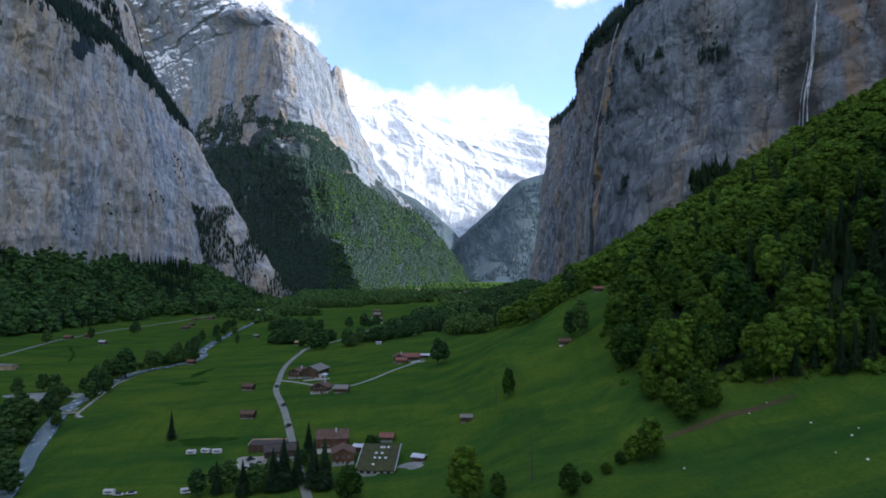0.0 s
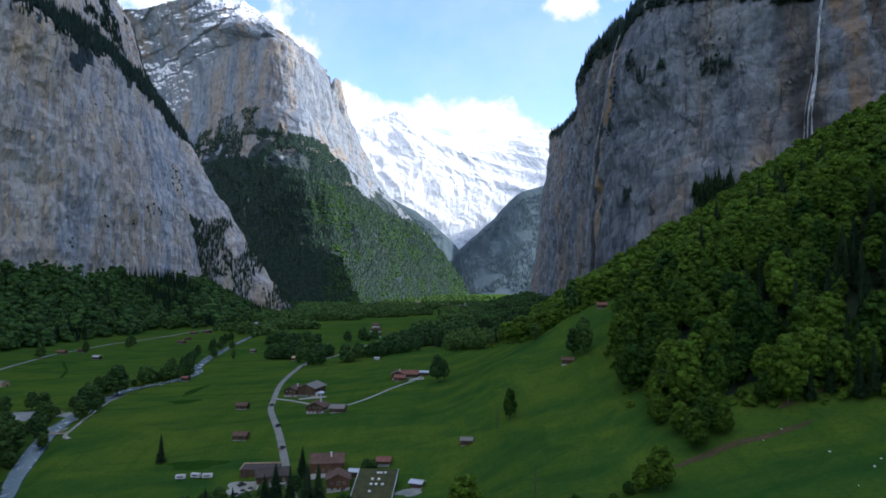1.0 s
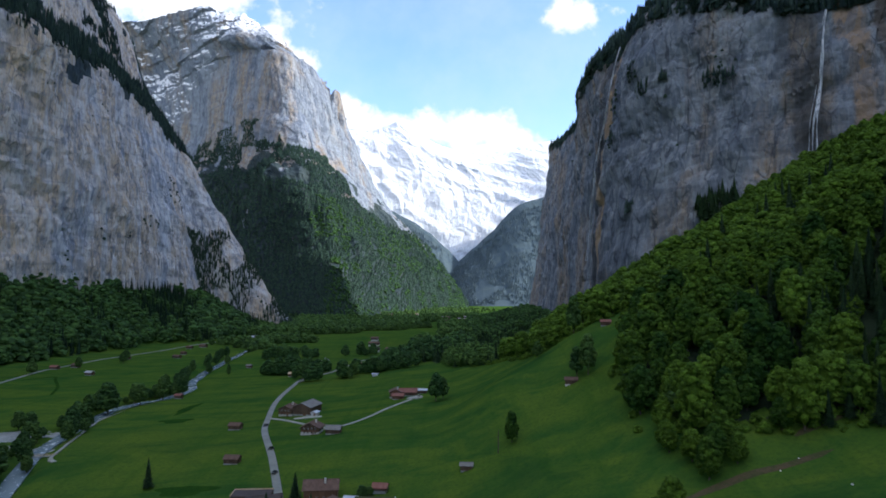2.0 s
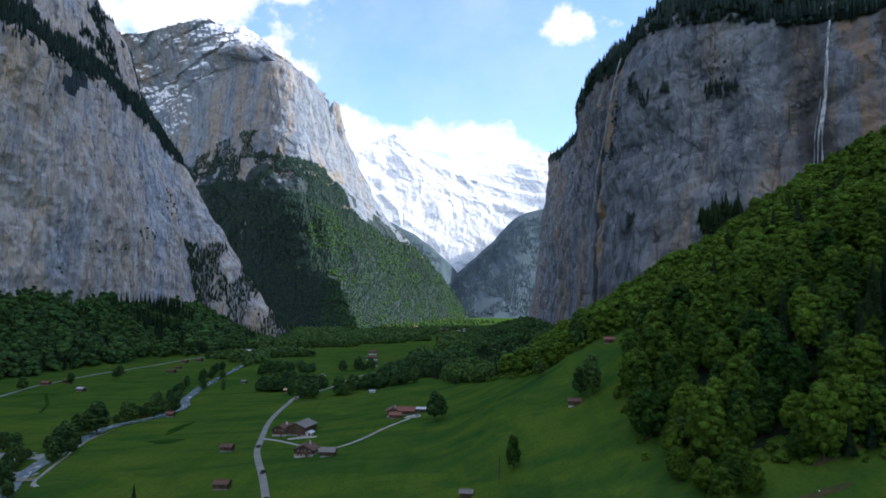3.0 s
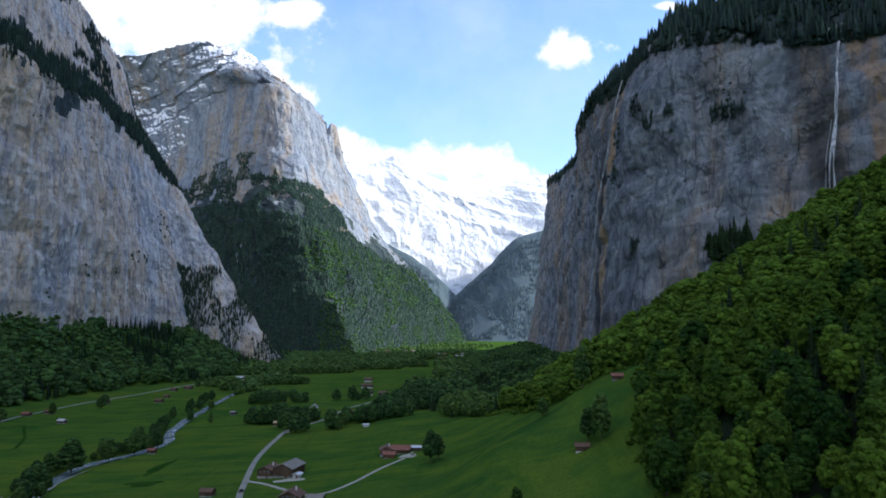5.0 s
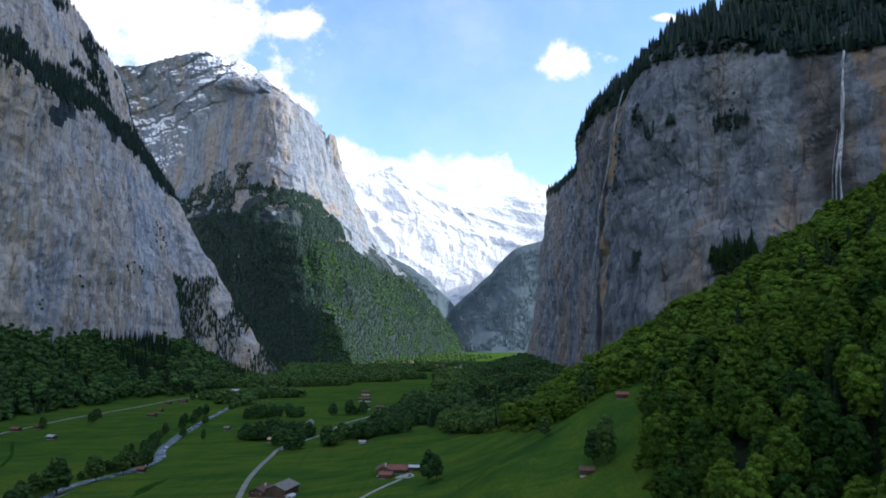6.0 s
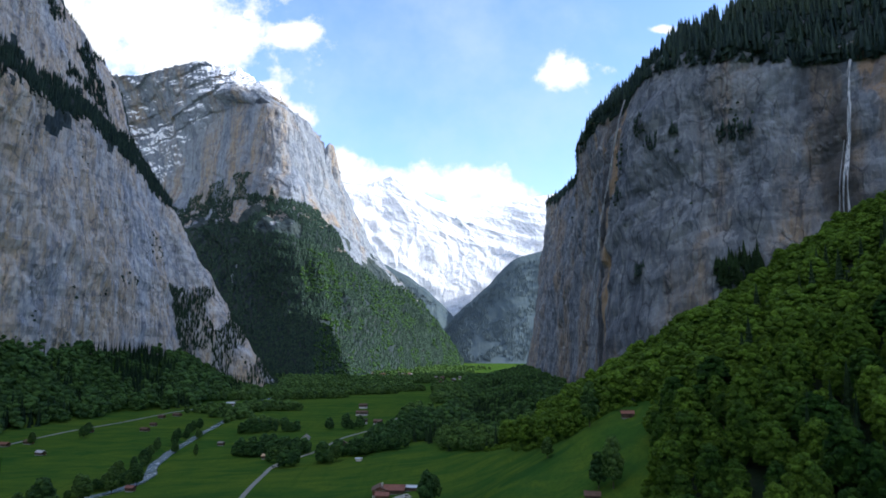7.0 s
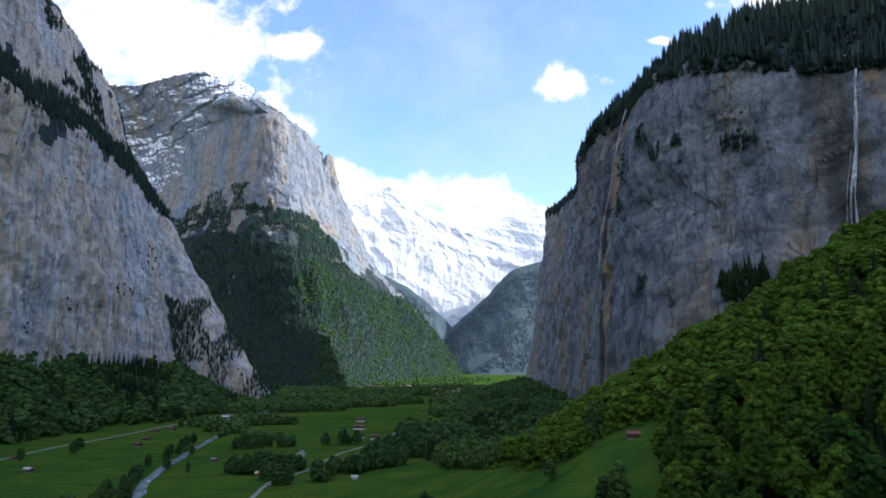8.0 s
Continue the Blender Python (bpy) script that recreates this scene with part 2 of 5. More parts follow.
def leaf_material(name, a, b, c, glow=0.16):
    """Foliage: colour varies from tree to tree and from clump to clump, and light passes through the leaves."""
    m, nt, bsdf = material(name)
    tree = node(nt, "ShaderNodeObjectInfo").outputs["Random"]
    isle = node(nt, "ShaderNodeNewGeometry").outputs["Random Per Island"]
    big = grain(nt, place(nt, 0.09), 1.0, 4, 0.6)
    col = blend(nt, span(nt, sums(nt, "MULTIPLY_ADD", tree, 0.7, sums(nt, "MULTIPLY", big, 0.9)), 0.3, 1.1), a, b)
    col = blend(nt, sums(nt, "MULTIPLY", isle, 0.28), col, c)
    col = blend(nt, 1.0, col, node(nt, "ShaderNodeCombineXYZ", ins={0: span(nt, isle, 0.0, 1.0, 0.62, 1.45), 1: span(nt, isle, 0.0, 1.0, 0.64, 1.40), 2: span(nt, isle, 0.0, 1.0, 0.7, 1.2)}).outputs[0], "MULTIPLY")
    bsdf.inputs["Roughness"].default_value = 0.8
    bsdf.inputs["Specular IOR Level"].default_value = 0.1
    sprays = grain(nt, place(nt, 1.1), 1.0, 5, 0.7)
    col = blend(nt, span(nt, sprays, 0.52, 0.36, 0.0, 0.55), col, (a[0] * 0.45, a[1] * 0.45, a[2] * 0.5))
    nt.links.new(col, bsdf.inputs["Base Color"])
    bumped(nt, bsdf, sprays, 0.8, 0.9)
    thin = node(nt, "ShaderNodeBsdfTranslucent")
    nt.links.new(blend(nt, 1.0, col, (1.25, 1.3, 0.6), "MULTIPLY"), thin.inputs[0])
    mix = node(nt, "ShaderNodeMixShader", ins={0: glow, 1: bsdf.outputs[0], 2: thin.outputs[0]})
    nt.links.new(mix.outputs[0], nt.nodes["Material Output"].inputs[0])
    return m


def plain_material(name, a, b, scale=1.0, rough=0.8, bump=0.2, metal=0.0, stretch=(1, 1, 1)):
    m, nt, bsdf = material(name)
    coarse = grain(nt, place(nt, scale * 0.25 * stretch[0], scale * 0.25 * stretch[1], scale * 0.25 * stretch[2]), 1.0, 5, 0.6)
    fine = grain(nt, place(nt, scale * 2 * stretch[0], scale * 2 * stretch[1], scale * 2 * stretch[2]), 1.0, 6, 0.65)
    col = blend(nt, span(nt, sums(nt, "MULTIPLY_ADD", coarse, 0.6, sums(nt, "MULTIPLY", fine, 0.4)), 0.36, 0.64), a, b)
    nt.links.new(col, bsdf.inputs["Base Color"])
    bsdf.inputs["Roughness"].default_value = rough
    bsdf.inputs["Metallic"].default_value = metal
    bumped(nt, bsdf, fine, bump, 0.1 / max(scale, 0.1))
    return m


def water_material(name, a, b, foam_lo, scale, drawn=1.0):
    m, nt, bsdf = material(name)
    flow = grain(nt, place(nt, scale, scale, scale * drawn), 1.0, 7, 0.65, 1.0 if drawn == 1.0 else 0.2)
    nt.links.new(blend(nt, span(nt, flow, foam_lo, foam_lo + 0.16), a, b), bsdf.inputs["Base Color"])
    nt.links.new(span(nt, flow, foam_lo, foam_lo + 0.16, 0.18, 0.7), bsdf.inputs["Roughness"])
    bsdf.inputs["Specular IOR Level"].default_value = 0.5
    bumped(nt, bsdf, flow, 0.5, 0.4)
    return m


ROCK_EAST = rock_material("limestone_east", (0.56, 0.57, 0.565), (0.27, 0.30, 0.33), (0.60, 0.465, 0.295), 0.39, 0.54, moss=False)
# limestone like the eastern, its base colours darkened for the side in shade
ROCK_WEST_SHADED = rock_material("limestone_west_shaded", (0.245, 0.272, 0.302), (0.112, 0.132, 0.158), (0.35, 0.265, 0.17), 0.45, 0.59, moss=False, wet=((0, 341.0, 19.0), (1, 872.0, 16.0)), stains=((0, 377.0, 14.0, (0.25, 0.18, 0.12)), (0, 398.0, 9.0, (0.09, 0.075, 0.065)), (1, 842.0, 17.0, (0.36, 0.25, 0.14)), (1, 905.0, 12.0, (0.25, 0.175, 0.105)), (1, 980.0, 14.0, (0.31, 0.235, 0.15))))
# both far rocks: blue tint of the haze before them is put into the colours
ROCK_HIGH_HAZED = rock_material("limestone_high_hazed", (0.265, 0.298, 0.340), (0.185, 0.212, 0.252), (0.36, 0.265, 0.155), 0.48, 0.62, moss=False, snow_from=1190.0, size=2.0, lie=0.31, shade_snow=0.62)
ROCK_SNOW_HAZED = rock_material("glacier_peak_hazed", (0.66, 0.72, 0.78), (0.56, 0.63, 0.70), (0.60, 0.64, 0.68), 0.6, 0.8, snow_from=330.0, moss=False, lie=-0.27, size=4.0, bump=0.4, facet=0.3)
# haze over the far hills is painted as this blue-grey base colour
HAZED_HILL = plain_material("far_hill_painted_haze", (0.066, 0.098, 0.124), (0.092, 0.126, 0.136), 0.10, 0.95, 0.1)
MEADOW = ground_material()
# forest floor and brow needles carry a painted blue cast of distance haze
HAZE_FLOOR = plain_material("haze_tinted_forest_floor", (0.026, 0.042, 0.050), (0.046, 0.062, 0.058), 0.06, 0.95, 0.5)
HAZE_NEEDLE = leaf_material("haze_tinted_needles", (0.056, 0.094, 0.100), (0.088, 0.130, 0.108), (0.070, 0.112, 0.102), 0.3)
LEAF = leaf_material("beech_leaves", (0.017, 0.056, 0.012), (0.112, 0.198, 0.021), (0.056, 0.118, 0.016), 0.2)
LEAF_DARK = leaf_material("dark_leaves", (0.036, 0.088, 0.030), (0.090, 0.165, 0.042), (0.066, 0.132, 0.036), 0.2)
# far needles lifted and blued in colour to imitate aerial haze
FAR_HAZE_NEEDLE = leaf_material("far_haze_tinted_needles", (0.026, 0.052, 0.054), (0.050, 0.086, 0.054), (0.036, 0.066, 0.052), 0.12)
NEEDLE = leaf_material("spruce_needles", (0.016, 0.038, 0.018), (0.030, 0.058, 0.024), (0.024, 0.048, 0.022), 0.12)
BARK = plain_material("bark", (0.07, 0.055, 0.04), (0.13, 0.11, 0.085), 1.5, 0.9, 0.5, stretch=(1, 1, 0.2))
ASPHALT = plain_material("pale_asphalt", (0.185, 0.195, 0.165), (0.25, 0.26, 0.225), 0.4, 0.85, 0.1)
GRAVEL = plain_material("gravel", (0.27, 0.275, 0.23), (0.38, 0.385, 0.34), 0.6, 0.9, 0.3)
STONE = plain_material("river_stone", (0.18, 0.195, 0.18), (0.33, 0.345, 0.325), 0.5, 0.9, 0.4)
WATER = water_material("glacial_water", (0.20, 0.265, 0.285), (0.58, 0.64, 0.65), 0.55, 0.16)
FALLS = water_material("falling_water", (0.26, 0.29, 0.32), (0.60, 0.63, 0.67), 0.42, 0.5, 0.06)
TIMBER = plain_material("weathered_timber", (0.055, 0.036, 0.023), (0.115, 0.080, 0.052), 1.2, 0.85, 0.4, stretch=(1, 1, 0.3))
TIMBER_RED = plain_material("brown_timber", (0.095, 0.050, 0.028), (0.165, 0.095, 0.055), 1.2, 0.85, 0.4, stretch=(1, 1, 0.3))
TIMBER_PALE = plain_material("fresh_timber", (0.42, 0.30, 0.17), (0.55, 0.42, 0.26), 1.2, 0.8, 0.3)
PLASTER = plain_material("white_plaster", (0.52, 0.51, 0.48), (0.64, 0.63, 0.60), 0.8, 0.9, 0.2)
ROOF_BROWN = plain_material("brown_roof_tiles", (0.090, 0.056, 0.040), (0.155, 0.100, 0.072), 1.6, 0.85, 0.5)
ROOF_GREY = plain_material("grey_slate_roof", (0.16, 0.155, 0.14), (0.25, 0.24, 0.215), 1.6, 0.8, 0.5)
ROOF_RED = plain_material("red_roof_tiles", (0.17, 0.075, 0.055), (0.25, 0.12, 0.09), 1.6, 0.85, 0.5)
ROOF_GREEN = plain_material("grassed_roof", (0.040, 0.048, 0.018), (0.075, 0.080, 0.034), 1.2, 0.95, 0.5)
METAL = plain_material("pale_sheet_metal", (0.50, 0.52, 0.54), (0.62, 0.64, 0.66), 0.8, 0.45, 0.05, metal=0.3)
GLASS = plain_material("dark_window_glass", (0.03, 0.035, 0.04), (0.05, 0.055, 0.06), 1.0, 0.12, 0.0)
FABRIC = plain_material("white_canvas", (0.74, 0.75, 0.76), (0.84, 0.85, 0.86), 1.0, 0.8, 0.1)
WOOL = plain_material("fleece", (0.60, 0.57, 0.50), (0.75, 0.72, 0.66), 4.0, 0.95, 0.4)
EARTH = plain_material("bare_earth", (0.045, 0.055, 0.016), (0.095, 0.066, 0.036), 0.5, 0.95, 0.5)
# near black: the shade between crowns is painted into the litter
SHADED_LITTER = plain_material("shaded_leaf_litter", (0.008, 0.020, 0.008), (0.018, 0.030, 0.012), 0.3, 0.95, 0.4)
SEDGE = plain_material("dark_sedge", (0.015, 0.046, 0.009), (0.026, 0.066, 0.010), 0.4, 0.95, 0.4)
SEDGE.node_tree.nodes["Principled BSDF"].inputs["Specular IOR Level"].default_value = 0.0
ROOF_DARK = plain_material("dark_roof_sheets", (0.050, 0.042, 0.038), (0.085, 0.070, 0.060), 1.4, 0.8, 0.5)


# ---- geometry helpers ----
def lattice(ix, iy, iz):
    h = (ix * 374761393 + iy * 668265263 + iz * 1442695041) & 0x7FFFFFFF
    h = ((h ^ (h >> 13)) * 1274126177) & 0x7FFFFFFF
    return ((h ^ (h >> 16)) & 0xFFFF) / 65535.0


def smooth_noise(x, y, z):
    x, y, z = np.broadcast_arrays(np.asarray(x, float), np.asarray(y, float), np.asarray(z, float))
    fx, fy, fz = np.floor(x), np.floor(y), np.floor(z)
    ix, iy, iz = fx.astype(np.int64), fy.astype(np.int64), fz.astype(np.int64)
    a, b, c = x - fx, y - fy, z - fz
    a, b, c = a * a * (3 - 2 * a), b * b * (3 - 2 * b), c * c * (3 - 2 * c)
    total = 0.0
    for dx in (0, 1):
        for dy in (0, 1):
            for dz in (0, 1):
                total = total + lattice(ix + dx, iy + dy, iz + dz) * (a if dx else 1 - a) * (b if dy else 1 - b) * (c if dz else 1 - c)
    return total * 2 - 1


def fractal(x, y, z, octaves=5, ridged=False, gain=0.5):
    total, amp = 0.0, 1.0
    for k in range(octaves):
        v = smooth_noise(x * 2 ** k + 17.3 * k, y * 2 ** k - 9.1 * k, z * 2 ** k + 4.7 * k)
        total = total + amp * ((1 - 2 * np.abs(v)) if ridged else v)
        amp *= gain
    return total


def step(a, b, x):
    t = np.clip((x - a) / (b - a), 0, 1)
    return t * t * (3 - 2 * t)


def solid(name, verts, faces, mat, smooth=False):
    """A mesh from arrays of corners and of faces with equally many corners."""
    verts, faces = np.asarray(verts, np.float32), np.asarray(faces, np.int32)
    me = bpy.data.meshes.new(name)
    me.vertices.add(len(verts))
    me.vertices.foreach_set("co", verts.ravel())
    me.loops.add(faces.size)
    me.loops.foreach_set("vertex_index", faces.ravel())
    me.polygons.add(len(faces))
    me.polygons.foreach_set("loop_start", np.arange(0, faces.size, faces.shape[1], dtype=np.int32))
    me.polygons.foreach_set("use_smooth", np.full(len(faces), smooth))
    me.materials.append(mat)
    me.update(calc_edges=True)
    return me


def grid_faces(nu, nv):
    i = (np.arange(nu - 1)[:, None] * nv + np.arange(nv - 1)[None, :]).ravel()
    return np.stack([i, i + nv, i + nv + 1, i + 1], 1)


def sampled(points, n, curved=True):
    """n points along a line of control points, evenly by their index."""
    p = np.asarray(points, float)
    t = np.linspace(0, len(p) - 1, n)
    i = np.clip(t.astype(int), 0, len(p) - 2)
    f = (t - i).reshape(-1, *([1] * (p.ndim - 1)))
    if not curved:
        return p[i] * (1 - f) + p[i + 1] * f
    a, b, c, d = p[np.clip(i - 1, 0, None)], p[i], p[i + 1], p[np.clip(i + 2, None, len(p) - 1)]
    return 0.5 * (2 * b + (c - a) * f + (2 * a - 5 * b + 4 * c - d) * f ** 2 + (3 * b - a - 3 * c + d) * f ** 3)


def part(name, bm, mat, parent, label=""):
    me = bpy.data.meshes.new(name)
    bm.to_mesh(me)
    bm.free()
    me.materials.append(mat)
    ob = new(name, me)
    ob.parent = parent
    return tagged(ob, label)


def box(bm, x0, x1, y0, y1, z0, z1):
    v = [bm.verts.new(p) for p in ((x0, y0, z0), (x1, y0, z0), (x1, y1, z0), (x0, y1, z0), (x0, y0, z1), (x1, y0, z1), (x1, y1, z1), (x0, y1, z1))]
    for f in ((3, 2, 1, 0), (4, 5, 6, 7), (0, 1, 5, 4), (1, 2, 6, 5), (2, 3, 7, 6), (3, 0, 4, 7)):
        bm.faces.new([v[i] for i in f])
    return v


# ---- ground: valley floor, meadows and hillsides ----
FAR_X = [-5000, -400, -230, -137, -82, -29, 11, 73, 110, 150, 230, 270, 330, 600]
FAR_Z = [3, 3, 5, 9, 12, 19, 23, 49, 75, 100, 150, 177, 219, 330]
# the edge of the woods under the eastern cliff
EAST_Y = [-900, 600, 880, 960, 1046, 1177, 1240, 1400, 1980, 2200]
EAST_X = [-560, -600, -560, -545, -523, -505, -440, -410, -430, -400]
NEAR_X = [-5000, -230, -100, -60, 0, 70, 130, 180, 250, 330, 400, 600]
NEAR_Z = [3, 4, 9, 10, 12, 26, 40, 66, 116, 180, 235, 330]
RIVER = [(-150, 190), (-190, 285), (-207, 326), (-224, 371), (-247, 440), (-264, 535), (-264, 585), (-250, 622), (-246, 670), (-267, 740),
         (-281, 825), (-294, 916), (-303, 1016), (-313, 1100), (-340, 1250), (-330, 1500), (-260, 1900), (-190, 2400), (-60, 3000), (90, 3800), (100, 4600)]
ROAD = [(-35, 215), (-52, 262), (-69, 315), (-91, 384), (-113, 450), (-122, 490), (-136, 571), (-142, 653), (-142, 705), (-122, 757), (-112, 820),
        (-100, 880), (-75, 941), (-60, 1000), (-52, 1060)]
EAST_ROAD = [(-430, 420), (-448, 600), (-459, 700), (-481, 815), (-480, 860), (-472, 960), (-452, 1050), (-423, 1190), (-400, 1300), (-370, 1500)]
DRIVE = [(-123, 500), (-108, 489), (-92, 471), (-78, 455), (-63, 453), (-50, 470), (-37, 497), (-22, 522)]
TRACK = [(-218, 400), (-226, 410), (-234, 439), (-249, 490), (-258, 527), (-256, 560)]


def soft_interp(x, xs, zs, w=12):
    return 0.25 * np.interp(x - w, xs, zs) + 0.5 * np.interp(x, xs, zs) + 0.25 * np.interp(x + w, xs, zs)


def distance_to(x, y, line):
    best = np.full(np.shape(x), 1e9)
    for (ax, ay), (bx, by) in zip(line[:-1], line[1:]):
        dx, dy = bx - ax, by - ay
        t = np.clip(((x - ax) * dx + (y - ay) * dy) / (dx * dx + dy * dy), 0, 1)
        best = np.minimum(best, np.hypot(x - ax - t * dx, y - ay - t * dy))
    return best


def land(x, y, bumps=True):
    """The height of the ground at (x, y)."""
    x, y = np.asarray(x, float), np.asarray(y, float)
    k = step(215, 400, y)
    z = (1 - k) * soft_interp(x, NEAR_X, NEAR_Z) + k * soft_interp(x, FAR_X, FAR_Z)
    up_valley = step(545, 880, y) * step(20, 60, x) + step(700, 1500, y) * (1 - step(20, 60, x))
    z = (1 - up_valley) * z + up_valley * (6 + step(60, 260, x) * 40 * (1 - step(1850, 2150, y)))
    z = z - 10 * (1 - step(300, 420, y)) * (1 - step(-20, 60, x)) * step(-330, -200, x)
    z = z + 12 * np.exp(-((y - 425 - 0.4 * (x - 20)) / 46) ** 2) * step(-20, 45, x) * (1 - step(75, 135, x))
    edge = np.interp(y, EAST_Y, EAST_X)
    wall = np.interp(y, [-900, 0, 600, 950, 1070, 1250, 1475, 1660, 1800], [-760, -760, -740, -690, -645, -615, -590, -545, -540])
    z = z + np.clip((x - edge) / (wall - edge), 0, 1.6) ** 1.4 * 105 * (1 - step(1600, 1850, y))
    if bumps:
        slope = step(0, 60, x) * (1 - step(900, 1500, y))
        z = z + slope * (2.2 * fractal(x / 60, y / 60, 0.3, 3) + 1.0 * fractal(x / 22, y / 28, 5.0, 2)) + 0.7 * fractal(x / 90, y / 90, 2.0, 3)
    return z - 2.2 * (1 - step(6, 13, distance_to(x, y, RIVER)))


def axis(*runs):
    out = [np.arange(a, b, s) for a, b, s in runs]
    return np.concatenate(out + [[runs[-1][1]]])


def make_ground():
    xs = axis((-5200, -900, 215), (-900, -460, 14), (-460, 330, 4.5), (330, 700, 18), (700, 5200, 250))
    ys = axis((-2400, 100, 125), (100, 820, 4.5), (820, 1700, 11), (1700, 4900, 64))
    gx, gy = np.meshgrid(xs, ys, indexing="ij")
    gz = land(gx, gy)
    me = solid("ground", np.stack([gx, gy, gz], -1).reshape(-1, 3), grid_faces(len(xs), len(ys)), MEADOW, True)
    tagged(new("ground", me), "green alpine meadow over the valley floor and hillside", "ground", kind="structure")


def make_ribbon(name, line, width, lift, mat, label, category, thick=0.25, wobble=0.0, n=240):
    p = sampled(line, n)
    d = np.gradient(p, axis=0)
    d /= np.linalg.norm(d, axis=1)[:, None]
    side = np.stack([d[:, 1], -d[:, 0]], 1)
    rows = []
    for k, drop in ((-0.5, thick + 0.6), (-0.5, 0), (-0.17, 0), (0.17, 0), (0.5, 0), (0.5, thick + 0.6)):
        w = width * (1 + wobble * smooth_noise(np.arange(n) / 9.0, k * 5, 1.5))
        q = p + side * (k * w)[:, None]
        ground = land(p[:, 0], p[:, 1], True) if lift < 0 else np.maximum(land(q[:, 0], q[:, 1]), land(p[:, 0], p[:, 1]) - 0.4)
        rows.append(np.column_stack([q, ground + lift - drop]))
    v = np.stack(rows, 1)
    me = solid(name, v.reshape(-1, 3), grid_faces(n, 6), mat, False)
    return tagged(new(name, me), label, category, kind="structure")


make_ground()


# ---- rock walls and mountains: each is drawn up from its contour lines ----
def massif(name, contours, nu, nv, mat, label, relief, seed, flute=1.0, shelf=0.0, rows_curved=False, wooded=(), floor=None, grain_size=1.0, ragged=0.32, scars=0.7, blocks=0.0, beds=0.0, lean=0.0):
    """contours: lines of (x, y, z) from foot to crest, equally many points each. relief: metres of relief per contour."""
    lines = np.stack([sampled(c, nu) for c in contours])
    grid = sampled(lines, nv, rows_curved)
    push = sampled(np.asarray(relief, float).reshape(-1, 1), nv, False)[:, 0][:, None]
    du, dv = np.gradient(grid, axis=1), np.gradient(grid, axis=0)
    nrm = np.cross(du, dv)
    nrm /= np.linalg.norm(nrm, axis=2)[..., None] + 1e-9
    # distances along the wall, so that the relief keeps its size
    run = np.cumsum(np.linalg.norm(np.gradient(grid[nv // 2], axis=0), axis=1))[None, :] * np.ones((nv, 1))
    z = grid[..., 2] / grain_size
    run = run / grain_size
    depth = fractal(run / 170, z / 260, seed, 4) * 1.4
    depth = depth + 0.42 * fractal(run / 48 + 0.3 * smooth_noise(run / 40, z / 40, seed), z / 62, seed + 5, 4, True)
    depth = depth + flute * 0.45 * fractal(run / 30, z / 170 + 0.4 * smooth_noise(run / 60, z / 60, seed), seed + 3, 4, True, 0.5)
    depth = depth + shelf * fractal((run * 0.45 + z) / 44, (run - 0.45 * z) / 150, seed + 11, 4, True)
    depth = depth + 0.11 * fractal(run / 9, z / 11, seed + 7, 3)
    if blocks:
        # buttresses and slabs broken off along upright joints
        a = np.floor(run / 27 + 1.1 * fractal(run / 70, z / 90, seed + 13, 3)).astype(np.int64)
        b = np.floor(z / 58 + 0.9 * fractal(run / 60, z / 60, seed + 17, 3) + 0.37 * (a % 7)).astype(np.int64)
        depth = depth + blocks * (lattice(a, b, 5) - 0.5)
        a = np.floor(run / 11 + 0.9 * fractal(run / 30, z / 50, seed + 19, 3)).astype(np.int64)
        b = np.floor(z / 25 + 0.8 * fractal(run / 30, z / 30, seed + 23, 3) + 0.37 * (a % 5)).astype(np.int64)
        depth = depth + 0.45 * blocks * (lattice(a, b, 9) - 0.5)
    if beds:
        # near-level beds that step back one above another
        f = (z + 9 * fractal(run / 110, z / 110, seed + 29, 3)) / 44
        f = f - np.floor(f)
        height = np.linspace(0, len(contours) - 1, nv)[:, None]
        depth = depth + beds * step(4.9, 5.8, height) * (0.5 - f) * (0.6 + 0.7 * smooth_noise(run / 80, z / 60, seed + 31))
    grid = grid + nrm * (depth * push)[..., None]
    v = grid.transpose(1, 0, 2)
    me = solid(name, v.reshape(-1, 3), grid_faces(nu, nv), mat, False)
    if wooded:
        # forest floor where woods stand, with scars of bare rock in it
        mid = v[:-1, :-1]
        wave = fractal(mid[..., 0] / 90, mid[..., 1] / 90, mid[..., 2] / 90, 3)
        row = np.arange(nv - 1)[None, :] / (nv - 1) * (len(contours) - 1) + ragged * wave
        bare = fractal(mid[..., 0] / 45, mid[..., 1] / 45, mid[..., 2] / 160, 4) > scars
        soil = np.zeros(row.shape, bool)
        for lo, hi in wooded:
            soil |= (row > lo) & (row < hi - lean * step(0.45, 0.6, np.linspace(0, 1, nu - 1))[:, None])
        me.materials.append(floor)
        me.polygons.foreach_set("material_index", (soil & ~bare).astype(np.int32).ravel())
    return tagged(new(name, me), label, "mountain", kind="structure"), v


def raised(line, dz, dx=0.0, dy=0.0):
    return [(x + dx, y + dy, z + dz) for x, y, z in line]


# western cliff (the sun's side): foot, brow, wooded shoulder, added unseen ridge behind
WEST_FOOT = [(760, -700, 20), (640, 100, 60), (490, 440, 130), (405, 560, 170), (322, 612, 190), (256, 664, 130), (196, 752, 50), (188, 860, 10),
             (212, 1000, 0), (228, 1250, 0), (236, 1600, 10), (246, 1960, -10), (360, 2090, -10), (820, 2160, -10)]
